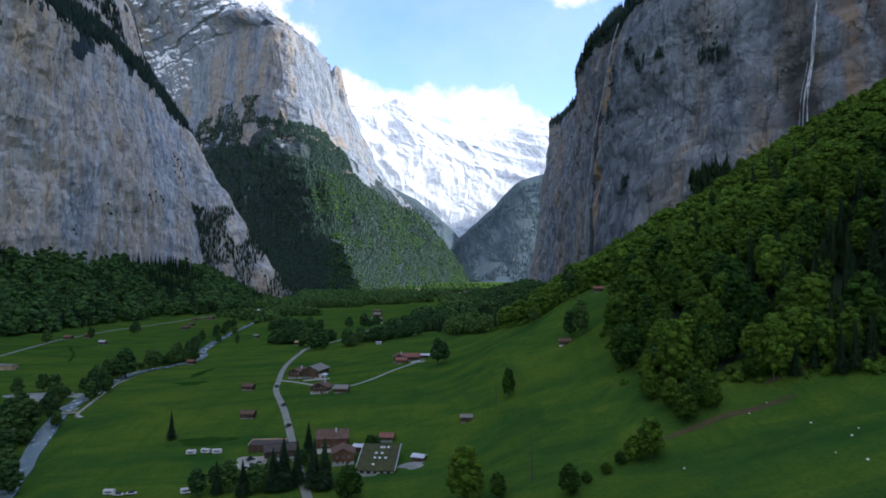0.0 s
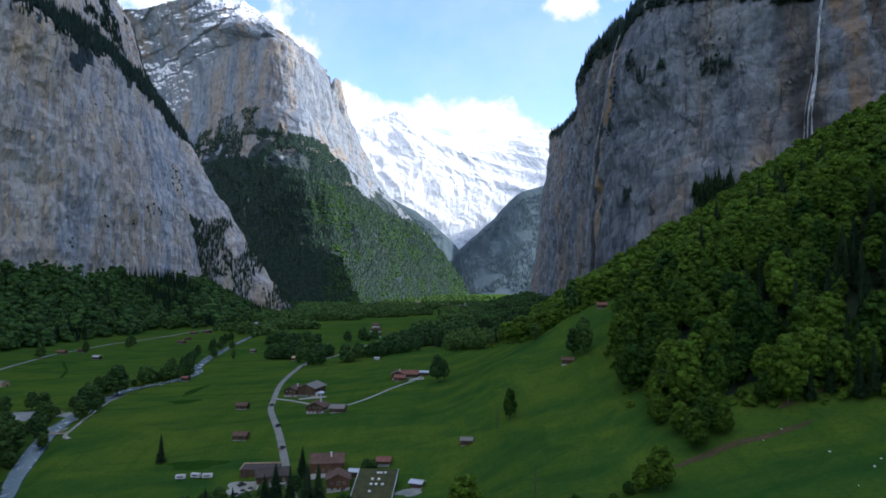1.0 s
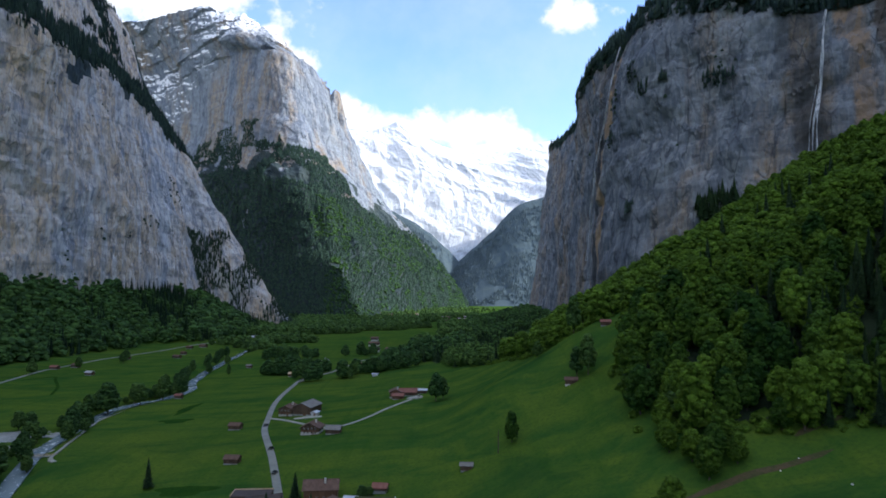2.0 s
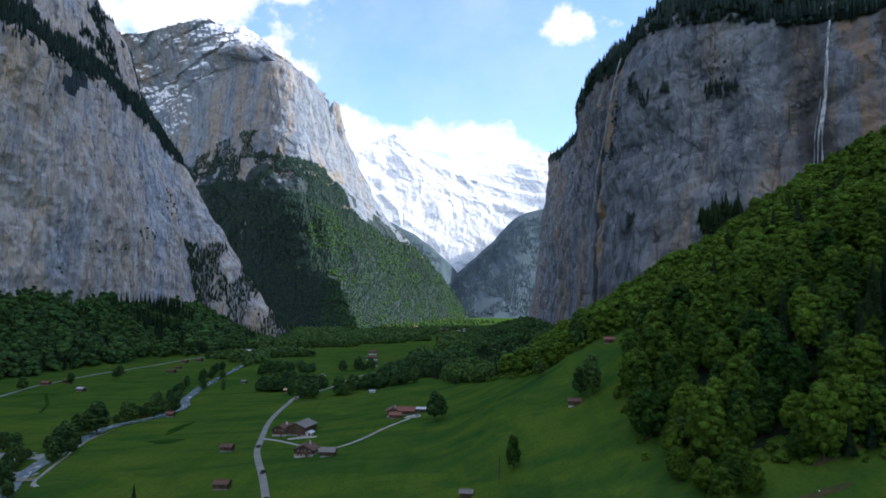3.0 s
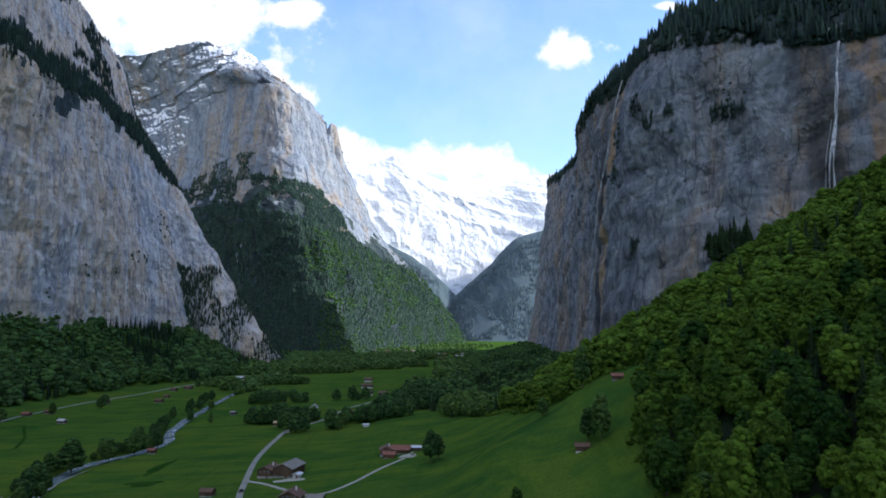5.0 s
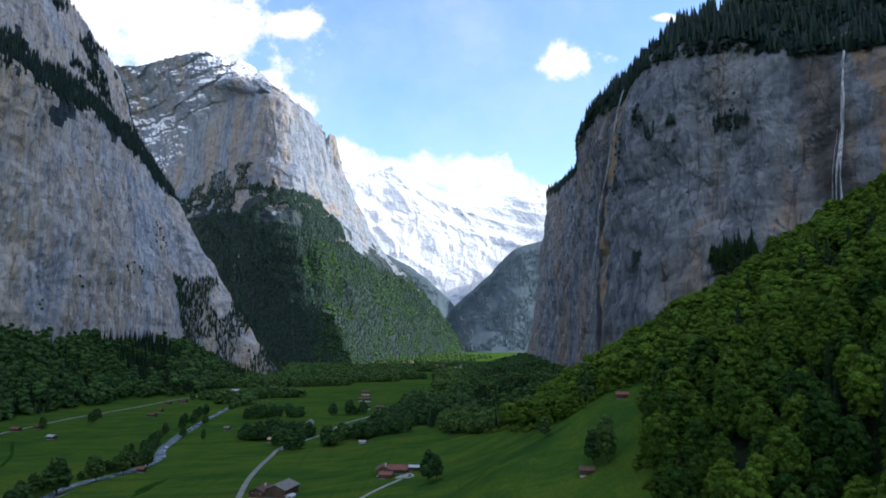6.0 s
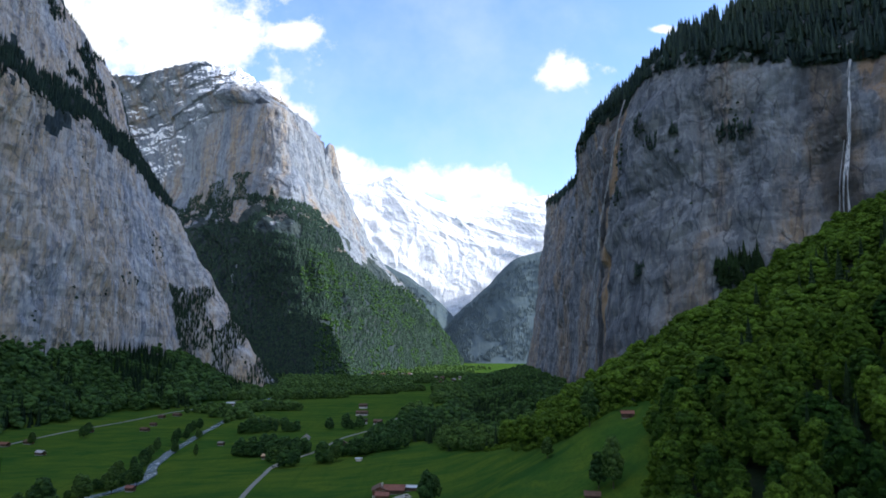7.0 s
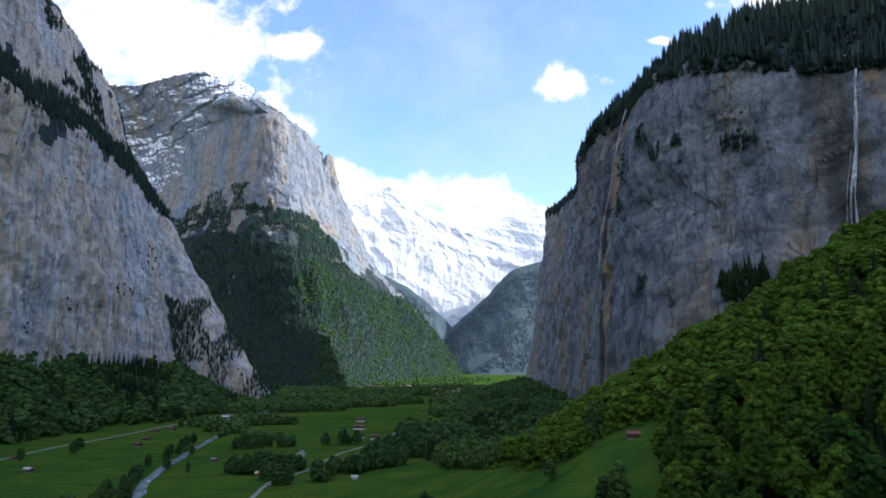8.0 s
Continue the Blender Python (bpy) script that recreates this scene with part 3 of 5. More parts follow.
WEST_MID = [(775, -700, 200), (655, 100, 230), (505, 450, 250), (415, 570, 270), (338, 618, 270), (263, 667, 260), (202, 752, 245), (196, 860, 240),
            (218, 1000, 240), (240, 1250, 230), (260, 1600, 240), (296, 1975, 270), (400, 2085, 250), (840, 2150, 240)]
WEST_HIGH = [(790, -700, 330), (668, 100, 335), (520, 460, 345), (425, 580, 345), (352, 622, 345), (272, 670, 350), (212, 754, 350), (206, 860, 350),
             (214, 1000, 372), (250, 1250, 380), (280, 1600, 420), (314, 1985, 455), (420, 2080, 420), (850, 2140, 400)]
WEST_BROW = [(800, -700, 360), (676, 100, 365), (530, 465, 375), (432, 584, 372), (360, 625, 374), (282, 674, 404), (236, 756, 428), (224, 860, 420),
             (211, 1000, 432), (256, 1250, 428), (290, 1600, 470), (322, 1990, 514), (430, 2075, 470), (860, 2130, 460)]
WEST_SHOULDER = [(860, -700, 420), (740, 100, 425), (580, 500, 445), (478, 628, 450), (400, 680, 462), (330, 730, 478), (286, 800, 482), (276, 890, 476),
                 (258, 1020, 474), (300, 1270, 474), (340, 1620, 500), (362, 2020, 540), (460, 2072, 500), (880, 2125, 500)]
# invented ridge out of view, so high that it keeps sun off the valley
WEST_SHADE_RIDGE = [(1500, -900, 1950), (1420, -100, 1980), (1330, 250, 2000), (1270, 480, 2000), (1240, 620, 2000), (1220, 760, 1990), (1280, 950, 2100), (1380, 1150, 2200),
              (1460, 1350, 2300), (1520, 1600, 2300), (1540, 1900, 2000), (1540, 2150, 900), (1560, 2330, 300), (1600, 2450, 100)]
WEST_BACK = [(0.55 * a + 0.45 * d, 0.55 * b + 0.45 * e, c + 25) for (a, b, c), (d, e, f) in zip(WEST_SHOULDER, WEST_SHADE_RIDGE)]
west_cliff, west_grid = massif("cliff_west", [WEST_FOOT, WEST_MID, WEST_HIGH, WEST_BROW, WEST_SHOULDER, WEST_BACK, WEST_SHADE_RIDGE, raised(WEST_SHADE_RIDGE, -900, 900)],
                    820, 190, ROCK_WEST_SHADED, "grey limestone cliff with dark water stains", [4, 7, 7, 6, 6, 12, 40, 10], 3.1, 0.8, 0.5, wooded=((2.85, 9),), floor=HAZE_FLOOR, blocks=0.45)

# eastern cliff: foot, brow of the lower wall, ledge, upper wall
EAST_FOOT = [(-770, -700, 50), (-765, 200, 60), (-745, 700, 60), (-690, 950, 60), (-640, 1075, 60), (-606, 1250, 60), (-592, 1350, 60), (-562, 1475, 60),
             (-530, 1570, 20), (-350, 1670, -25), (-430, 1800, -20), (-700, 1990, -20)]
EAST_MID = [(-772, -700, 250), (-768, 200, 250), (-748, 700, 250), (-696, 950, 250), (-646, 1075, 250), (-615, 1250, 250), (-610, 1350, 250), (-588, 1475, 240),
            (-598, 1570, 230), (-533, 1670, 225), (-580, 1800, 160), (-800, 1990, 130)]
EAST_BROW = [(-790, -700, 510), (-785, 200, 520), (-765, 700, 528), (-700, 950, 530), (-640, 1075, 508), (-648, 1250, 508), (-658, 1380, 500), (-660, 1480, 480),
             (-656, 1590, 450), (-640, 1670, 420), (-690, 1800, 330), (-900, 1990, 290)]
EAST_LEDGE = [(-850, -700, 575), (-845, 200, 580), (-825, 700, 585), (-765, 950, 590), (-712, 1080, 586), (-710, 1255, 584), (-722, 1390, 584), (-742, 1490, 580),
              (-760, 1590, 590), (-752, 1672, 585), (-800, 1810, 470), (-980, 2000, 400)]
EAST_UPPER = [(-880, -700, 760), (-875, 200, 770), (-855, 700, 775), (-800, 950, 780), (-745, 1085, 775), (-745, 1260, 770), (-760, 1395, 770), (-780, 1495, 750),
              (-800, 1592, 735), (-806, 1674, 722), (-860, 1820, 600), (-1050, 2000, 520)]
EAST_CREST = [(-1160, -700, 1150), (-1150, 200, 1160), (-1120, 700, 1160), (-1080, 950, 1160), (-1050, 1090, 1140), (-1040, 1270, 1120), (-1040, 1400, 1090), (-1035, 1500, 1060),
              (-1030, 1600, 1030), (-1030, 1678, 1010), (-1080, 1830, 850), (-1250, 2000, 750)]
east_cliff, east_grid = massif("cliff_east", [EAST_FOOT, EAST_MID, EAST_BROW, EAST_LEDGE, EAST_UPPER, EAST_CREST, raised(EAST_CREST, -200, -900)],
                    640, 200, ROCK_EAST, "pale limestone cliff with tan streaks and a tree-lined ledge", [4, 7, 6, 5, 8, 10, 10], 8.6, 0.8, 0.45, wooded=((2.1, 2.9), (4.3, 9)), floor=HAZE_FLOOR, blocks=0.6)

# the great rock mountain behind it
M_TOE = [(-1871, 2860, 5), (-1251, 2620, 5), (-862, 2430, 5), (-585, 2280, 5), (-353, 2200, 8), (-189, 2600, 5), (-24, 3050, 3), (129, 3500, 3), (60, 4000, 0)]
M_SLOPE = [(-2086, 3260, 280), (-1466, 3020, 275), (-975, 2700, 260), (-641, 2450, 248), (-397, 2320, 223), (-242, 2680, 229), (-77, 3100, 171), (73, 3550, 92), (0, 4000, 60)]
M_WOOD = [(-2135, 3420, 560), (-1515, 3180, 548), (-1029, 2860, 553), (-720, 2610, 516), (-495, 2480, 455), (-343, 2750, 401), (-184, 3150, 339), (-31, 3600, 223), (-80, 4000, 150)]
M_FOOT = [(-2160, 3590, 930), (-1570, 3400, 760), (-1130, 3080, 700), (-822, 2780, 684), (-603, 2650, 635), (-460, 2800, 595), (-340, 3100, 530), (-206, 3500, 423), (-200, 3900, 320)]
M_MID = [(-2146, 3660, 1100), (-1590, 3520, 900), (-1230, 3230, 830), (-853, 2850, 897), (-650, 2720, 814), (-508, 2840, 772), (-402, 3050, 717), (-345, 3400, 556), (-400, 3800, 420)]
M_TOP = [(-2222, 3730, 1290), (-1700, 3640, 1110), (-1360, 3380, 1060), (-888, 2920, 1164), (-702, 2790, 1092), (-587, 2880, 1060), (-505, 3020, 945), (-425, 3300, 735), (-500, 3700, 560)]
M_UPPER = [(-2321, 3760, 1400), (-1800, 3700, 1310), (-1430, 3490, 1270), (-1006, 2960, 1231), (-822, 2860, 1181), (-687, 2930, 1116), (-556, 3050, 1010), (-478, 3300, 870), (-560, 3700, 700)]
M_CREST = [(-2667, 4000, 1640), (-2047, 3760, 1655), (-1598, 3500, 1549), (-1077, 3100, 1430), (-828, 3000, 1303), (-691, 3050, 1186), (-585, 3110, 1062), (-510, 3350, 915), (-620, 3700, 780)]
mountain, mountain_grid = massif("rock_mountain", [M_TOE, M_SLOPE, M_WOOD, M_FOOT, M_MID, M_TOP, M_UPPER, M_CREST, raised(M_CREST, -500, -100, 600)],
                     400, 250, ROCK_HIGH_HAZED, "great limestone mountain with snow flecks on its top and woods at its foot", [6, 20, 24, 13, 10, 10, 18, 18, 10], 21.7, 0.8, 0.35, wooded=((-1, 2.75),), floor=HAZE_FLOOR, grain_size=1.9, ragged=0.75, scars=1.0, blocks=0.5, beds=1.0, lean=0.35)

# the free-standing pinnacle on its shoulder
def pinnacle(name, x, y, z0, z1, r, mat, label):
    n, rings = 18, 26
    vs = []
    for k in range(rings + 1):
        f = k / rings
        for j in range(n):
            t = 2 * math.pi * j / n
            q = r * (1 - f) ** 0.42 * (1 + 0.25 * math.sin(3 * t + 1.3)) + 1.0
            q *= 1 + 0.35 * float(smooth_noise(math.cos(t) * 2.2, math.sin(t) * 2.2, f * 7))
            vs.append((x + q * math.cos(t) - 18 * f, y + 1.5 * q * math.sin(t), z0 + (z1 - z0) * f))
    fs = [(k * n + j, k * n + (j + 1) % n, (k + 1) * n + (j + 1) % n, (k + 1) * n + j) for k in range(rings) for j in range(n)]
    tagged(new(name, solid(name, vs, fs, mat)), label, "mountain", kind="structure")


pinnacle("rock_pinnacle", -470, 2985, 640, 1012, 52, ROCK_HIGH_HAZED, "sharp limestone pinnacle on the mountain's shoulder")

# snow peaks and wooded hills at the valley's end
S_LOW = [(-781, 4450, 355), (-338, 4450, 380), (-40, 4450, 380), (258, 4450, 380), (558, 4450, 480), (933, 4450, 480), (1300, 4450, 480)]
S_MID = [(-828, 4620, 832), (-476, 4620, 834), (-44, 4620, 797), (268, 4600, 756), (584, 4620, 840), (975, 4600, 879), (1350, 4600, 880)]
S_UP = [(-868, 4780, 1190), (-538, 4760, 1187), (-209, 4720, 1097), (114, 4700, 1013), (438, 4720, 1019), (800, 4710, 1059), (1300, 4700, 1059)]
S_CREST = [(-891, 4880, 1341), (-551, 4860, 1274), (-301, 4850, 1329), (-7, 4840, 1158), (326, 4850, 1107), (787, 4860, 1197), (1300, 4860, 1263)]
massif("snow_mountain", [raised(S_LOW, -380, 0, -250), S_LOW, S_MID, S_UP, S_CREST, raised(S_CREST, -700, 0, 120)], 240, 120, ROCK_SNOW_HAZED,
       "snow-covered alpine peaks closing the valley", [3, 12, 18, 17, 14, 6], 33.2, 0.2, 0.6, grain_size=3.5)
R_CREST = [(1300, 4390, 950), (889, 4380, 804), (698, 4360, 717), (510, 4340, 654), (322, 4300, 488), (158, 4260, 349), (34, 4230, 242), (-100, 4200, 180)]
R_BASE = [(1100, 3700, 10), (752, 3700, 5), (595, 3700, 5), (438, 3700, 5), (282, 3700, 5), (141, 3750, 5), (31, 3850, 5), (-80, 3900, 5)]
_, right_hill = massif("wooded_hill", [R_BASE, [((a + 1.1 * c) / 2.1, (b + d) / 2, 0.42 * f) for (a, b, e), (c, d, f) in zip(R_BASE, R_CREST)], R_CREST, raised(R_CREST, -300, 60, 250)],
       120, 60, HAZED_HILL, "wooded hillside at the valley's end, haze put into its blue-grey", [4, 9, 8, 5], 41.0, 0.1, 0.2, grain_size=2.5)
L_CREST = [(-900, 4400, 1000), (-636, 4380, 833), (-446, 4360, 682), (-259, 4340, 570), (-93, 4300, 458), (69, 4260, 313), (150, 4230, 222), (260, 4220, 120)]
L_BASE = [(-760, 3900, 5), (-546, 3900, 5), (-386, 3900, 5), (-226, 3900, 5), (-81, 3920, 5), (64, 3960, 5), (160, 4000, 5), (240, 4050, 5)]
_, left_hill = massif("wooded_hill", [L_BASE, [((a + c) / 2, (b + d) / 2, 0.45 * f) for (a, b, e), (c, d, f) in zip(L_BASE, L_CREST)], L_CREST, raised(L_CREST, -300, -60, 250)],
       120, 60, HAZED_HILL, "wooded slope below the snow peaks, haze put into its blue-grey", [4, 9, 8, 5], 47.0, 0.1, 0.2, grain_size=2.5)
# the valley behind, far down
B_BASE = [(-1800, -1900, 0), (-700, -2100, 0), (0, -2200, 0), (800, -2100, 0), (1900, -1800, 0)]
B_CREST = [(-2000, -2600, 700), (-800, -2900, 500), (100, -3000, 420), (900, -2900, 560), (2200, -2500, 800)]
massif("wooded_hill", [B_BASE, B_CREST, raised(B_CREST, -400, 0, -400)], 120, 50, HAZED_HILL, "far wooded ridge down the valley", [5, 25, 10], 52.0)

# ---- roads and river ----
make_ribbon("river", RIVER, 8.5, 0.9, WATER, "milky grey-blue glacial river with white rapids", "river", 0.3, 0.5, 520)
make_ribbon("road", ROAD, 4.0, 0.3, ASPHALT, "narrow pale asphalt valley road", "road", n=420)
make_ribbon("road", EAST_ROAD, 4.2, 0.35, ASPHALT, "pale asphalt road along the foot of the woods", "road", n=300)
make_ribbon("drive", DRIVE, 2.6, 0.3, GRAVEL, "pale gravel drive to the farm", "track", n=160)
make_ribbon("ditch", [(-455, 742), (-437, 770), (-415, 738), (-385, 690), (-362, 640)], 3.0, 0.2, SEDGE, "dark reedy ditch across the meadow", "ditch", n=90)
make_ribbon("track", TRACK, 2.4, 0.35, GRAVEL, "pale gravel track on the river bank", "track", n=100)


# ---- trees ----
def ico(level):
    bm = bmesh.new()
    bmesh.ops.create_icosphere(bm, subdivisions=level, radius=1.0)
    v = np.array([p.co[:] for p in bm.verts])
    f = np.array([[q.index for q in p.verts] for p in bm.faces])
    bm.free()
    return v, f


ICO = {k: ico(k) for k in (1, 2)}


def leaf_cloud(rng, height, width, lobes, cards, size, low=0.1, fine=True):
    """A crown: flattened clumps of foliage in loose tiers round a dome, with loose sprays of leaves that break up the outline."""
    core, faces = ICO[2 if fine else 1]
    mid = height * (low + (1 - low) * 0.42)
    k = np.arange(lobes)
    up = 1 - 1.75 * (k + 0.5) / lobes + rng.normal(size=lobes) * 0.05
    up = np.clip(up, -0.8, 0.99)
    ang = k * 2.39996 + rng.normal(size=lobes) * 0.35
    flat = np.sqrt(1 - up ** 2) * (1.08 - 0.25 * np.clip(up, 0, 1)) * rng.uniform(0.72, 1.0, lobes)
    half = np.where(up > 0, height - mid, mid - height * low) * rng.uniform(0.86, 1.0, lobes)
    at = np.column_stack([np.cos(ang) * flat * width * 0.40, np.sin(ang) * flat * width * 0.40, mid + up * half * 0.9])
    r = width * 1.18 / lobes ** 0.5 * rng.uniform(0.62, 1.15, lobes)
    vs, fs = [], []
    for j in range(lobes):
        rough = 1 + rng.normal(size=(len(core), 1)) * (0.13 if fine else 0.16)
        q = core * rough * r[j] * (1.0, 1.0, 0.72)
        # the outer rim of a clump hangs
        out = np.array([math.cos(ang[j]), math.sin(ang[j]), 0.0])
        q[:, 2] -= np.clip(q @ out, 0, None) * 0.22
        vs.append(at[j] + q)
        fs.append(faces + j * len(core))
    heart = core * (width * 0.30, width * 0.30, (height * (1 - low)) * 0.40) + (0, 0, mid)
    vs.append(heart)
    fs.append(faces + lobes * len(core))
    # sprays
    which = rng.integers(0, lobes, cards)
    n = rng.normal(size=(cards, 3))
    n[:, 2] += 0.35
    n /= np.linalg.norm(n, axis=1)[:, None]
    p = at[which] + n * (r[which][:, None] * rng.uniform(0.85, 1.18, (cards, 1))) * (1.0, 1.0, 0.62)
    tilt = n * 0.6 + rng.normal(size=(cards, 3)) * 0.4 + (0, 0, 0.5)
    tilt /= np.linalg.norm(tilt, axis=1)[:, None]
    a = np.cross(tilt, rng.normal(size=(cards, 3)))
    a /= np.linalg.norm(a, axis=1)[:, None]
    b = np.cross(tilt, a)
    s = size * rng.uniform(0.55, 1.3, cards)[:, None]
    v = np.stack([p - a * s * 0.6 - b * s * 0.35, p + a * s * 0.6 - b * s * 0.25, p + b * s * 0.75 - tilt * s * 0.2], 1)
    base = sum(len(q) for q in vs)
    vs.append(v.reshape(-1, 3))
    fs.append(np.arange(cards * 3).reshape(-1, 3) + base)
    return np.concatenate(vs), np.concatenate(fs)


def spruce_cloud(rng, height, width, tiers, arms):
    """A spruce crown: drooping boughs in tiers, each of two kite-shaped sprays."""
    v = []
    for k in range(tiers):
        f = k / tiers
        z = height * (0.08 + 0.9 * f)
        reach = width / 2 * (1 - f) ** 0.85 * rng.uniform(0.85, 1.1) + 0.15
        for j in range(arms):
            ang = 2 * math.pi * (j + 0.5 * (k % 2) + rng.uniform(-0.25, 0.25)) / arms
            r = reach * rng.uniform(0.6, 1.2)
            d = np.array([math.cos(ang), math.sin(ang), 0])
            s = np.array([-d[1], d[0], 0])
            root = np.array([0, 0, z + r * 0.32])
            tip = d * r + np.array([0, 0, z - r * 0.18])
            w = max(2.2 * reach / arms * 1.5, 0.3)
            mid = d * r * 0.6 + np.array([0, 0, z + r * 0.06])
            v += [root, mid - s * w - np.array([0, 0, w * 0.35]), tip, mid + s * w - np.array([0, 0, w * 0.35])]
    # the dense heart of the crown
    for k in range(6):
        for f, r, turn in ((0.1, 0.3, k), (0.1, 0.3, k + 1), (0.98, 0.02, k + 1), (0.98, 0.02, k)):
            v.append(np.array([math.cos(turn * math.pi / 3) * r * width, math.sin(turn * math.pi / 3) * r * width, f * height]))
    v += [np.array([0.0, 0, height * 1.03]), np.array([0.25, 0, height * 0.9]), np.array([0, 0.25, height * 0.9]), np.array([-0.25, -0.2, height * 0.9])]
    return np.array(v), np.arange(len(v)).reshape(-1, 4)


def trunk_shape(rng, height, radius, limbs, spread):
    """A tapered trunk with limbs."""
    vs, fs = [], []

    def tube(p, q, r0, r1, sides=6):
        p, q = np.array(p, float), np.array(q, float)
        d = (q - p) / np.linalg.norm(q - p)
        a = np.cross(d, (0.3, 1, 0.2))
        a /= np.linalg.norm(a)
        b = np.cross(d, a)
        base = len(vs)
        for c, r in ((p, r0), (q, r1)):
            for k in range(sides):
                t = 2 * math.pi * k / sides
                vs.append(c + (a * math.cos(t) + b * math.sin(t)) * r)
        for k in range(sides):
            m = (k + 1) % sides
            fs.append((base + k, base + m, base + sides + m, base + sides + k))

    bend = rng.normal(size=2) * 0.03 * height
    tube((0, 0, -0.6), (bend[0], bend[1], height * 0.45), radius * 1.25, radius * 0.8)
    tube((bend[0], bend[1], height * 0.45), (bend[0] * 1.5, bend[1] * 1.5, height * 0.9), radius * 0.8, radius * 0.2)
    for k in range(limbs):
        f = rng.uniform(0.3, 0.8)
        ang = rng.uniform(0, 2 * math.pi)
        r = spread * (1.1 - f) * rng.uniform(0.7, 1.1)
        start = (bend[0] * f * 1.6, bend[1] * f * 1.6, height * f)
        tube(start, (start[0] + math.cos(ang) * r, start[1] + math.sin(ang) * r, height * f + r * 0.75), radius * 0.4 * (1.1 - f), radius * 0.08, 4)
    return np.array(vs), np.array(fs)


def tree_model(name, rng, crown, trunk, leaf, label, category, group):
    root = new(name)
    for pname, (v, f), mat in (("trunk", trunk, BARK), ("crown", crown, leaf)):
        ob = new(pname, solid(pname, v, f, mat))
        ob.parent = root
    return tagged(root, label, category, group)


TREE_RNG = np.random.default_rng(11)
BEECHES = [tree_model("beech_tree", TREE_RNG, leaf_cloud(TREE_RNG, h, w, 95, 2600, 0.75, 0.04, False), trunk_shape(TREE_RNG, h * 0.8, 0.32, 7, 4.5), LEAF,
                      "broad green beech tree in fresh leaf on the wooded slope", "tree", "trees of the hillside wood")
           for h, w in ((21, 14), (18, 13), (23, 14), (17, 13.5), (20, 12.5), (24, 15))]
OLD_TREES = [tree_model("maple_tree", TREE_RNG, leaf_cloud(TREE_RNG, h, w, 80, 1700, 0.85, 0.08, False), trunk_shape(TREE_RNG, h * 0.8, 0.3, 7, 4), LEAF_DARK,
                        "dark green broadleaf tree standing in the meadow", "tree", "trees of the meadows")
             for h, w in ((22, 13), (19, 13.5), (25, 13))]
SPRUCES = [tree_model("spruce_tree", TREE_RNG, spruce_cloud(TREE_RNG, h, w, 30, 15), trunk_shape(TREE_RNG, h * 0.95, 0.28, 0, 1), NEEDLE,
                      "tall dark green spruce", "tree", "spruces") for h, w in ((25, 9.5), (21, 8.5), (28, 10))]
FIRST_USE = {}


def plant(model, x, y, size=1.0, turn=0.0, wide=1.0, label="", sink=0.0):
    m = Matrix.Translation((x, y, float(land(x, y)) - sink)) @ Matrix.Rotation(turn, 4, "Z") @ Matrix.Diagonal((size * wide, size * wide, size, 1))
    if model.name not in FIRST_USE:
        FIRST_USE[model.name] = True
        model.matrix_basis = m
        ob = model
    else:
        ob = copy_thing(model, m @ Matrix.Diagonal((1 / model.scale[0], 1 / model.scale[1], 1 / model.scale[2], 1)))
    return tagged(ob, label)


def many(name, models, spots, sizes, mat, label, category, seed, up=0.0):
    """Countless far trees as one mesh: models are (corners, faces), spots (n, 3)."""
    rng = np.random.default_rng(seed)
    vs, fs, base = [], [], 0
    which = rng.integers(0, len(models), len(spots))
    for k, (v, f) in enumerate(models):
        p, s = spots[which == k], sizes[which == k]
        if not len(p):
            continue
        t = rng.uniform(0, 2 * math.pi, len(p))
        c, sn = np.cos(t)[:, None], np.sin(t)[:, None]
        wide = rng.uniform(0.85, 1.2, len(p))[:, None]
        x = (v[None, :, 0] * c - v[None, :, 1] * sn) * s[:, None] * wide + p[:, 0:1]
        y = (v[None, :, 0] * sn + v[None, :, 1] * c) * s[:, None] * wide + p[:, 1:2]
        z = v[None, :, 2] * s[:, None] + p[:, 2:3] + up
        vs.append(np.stack([x, y, z], -1).reshape(-1, 3))
        n = len(v)
        fs.append((f[None] + (np.arange(len(p)) * n)[:, None, None] + base).reshape(-1, f.shape[1]))
        base += n * len(p)
    me = solid(name, np.concatenate(vs), np.concatenate(fs), mat)
    return tagged(new(name, me), label, category, kind="stuff")


def scattered(x0, x1, y0, y1, gap, rng):
    gx, gy = np.meshgrid(np.arange(x0, x1, gap, dtype=float), np.arange(y0, y1, gap * 0.9, dtype=float))
    gx[::2] += gap / 2
    gx, gy = gx.ravel() + rng.uniform(-0.32, 0.32, gx.size) * gap, gy.ravel() + rng.uniform(-0.32, 0.32, gy.size) * gap
    return gx, gy


SPOT_RNG = np.random.default_rng(5)
MID_BROAD = [leaf_cloud(SPOT_RNG, h, w, 48, 520, 1.05, 0.04, False) for h, w in ((21, 14), (18, 14), (22, 13.5), (19, 12.5))]
FAR_BROAD = [leaf_cloud(SPOT_RNG, h, w, 9, 44, 2.6, 0.03, False) for h, w in ((18, 13), (16, 12), (20, 12))]
TINY_BROAD = [leaf_cloud(SPOT_RNG, h, w, 3, 8, 5.0, 0.0, False) for h, w in ((15, 12), (17, 11))]
MID_SPRUCE = [spruce_cloud(SPOT_RNG, h, w, 11, 7) for h, w in ((23, 8.5), (19, 8), (26, 9))]
FAR_SPRUCE = [spruce_cloud(SPOT_RNG, h, w, 5, 4) for h, w in ((22, 7), (18, 6.5))]


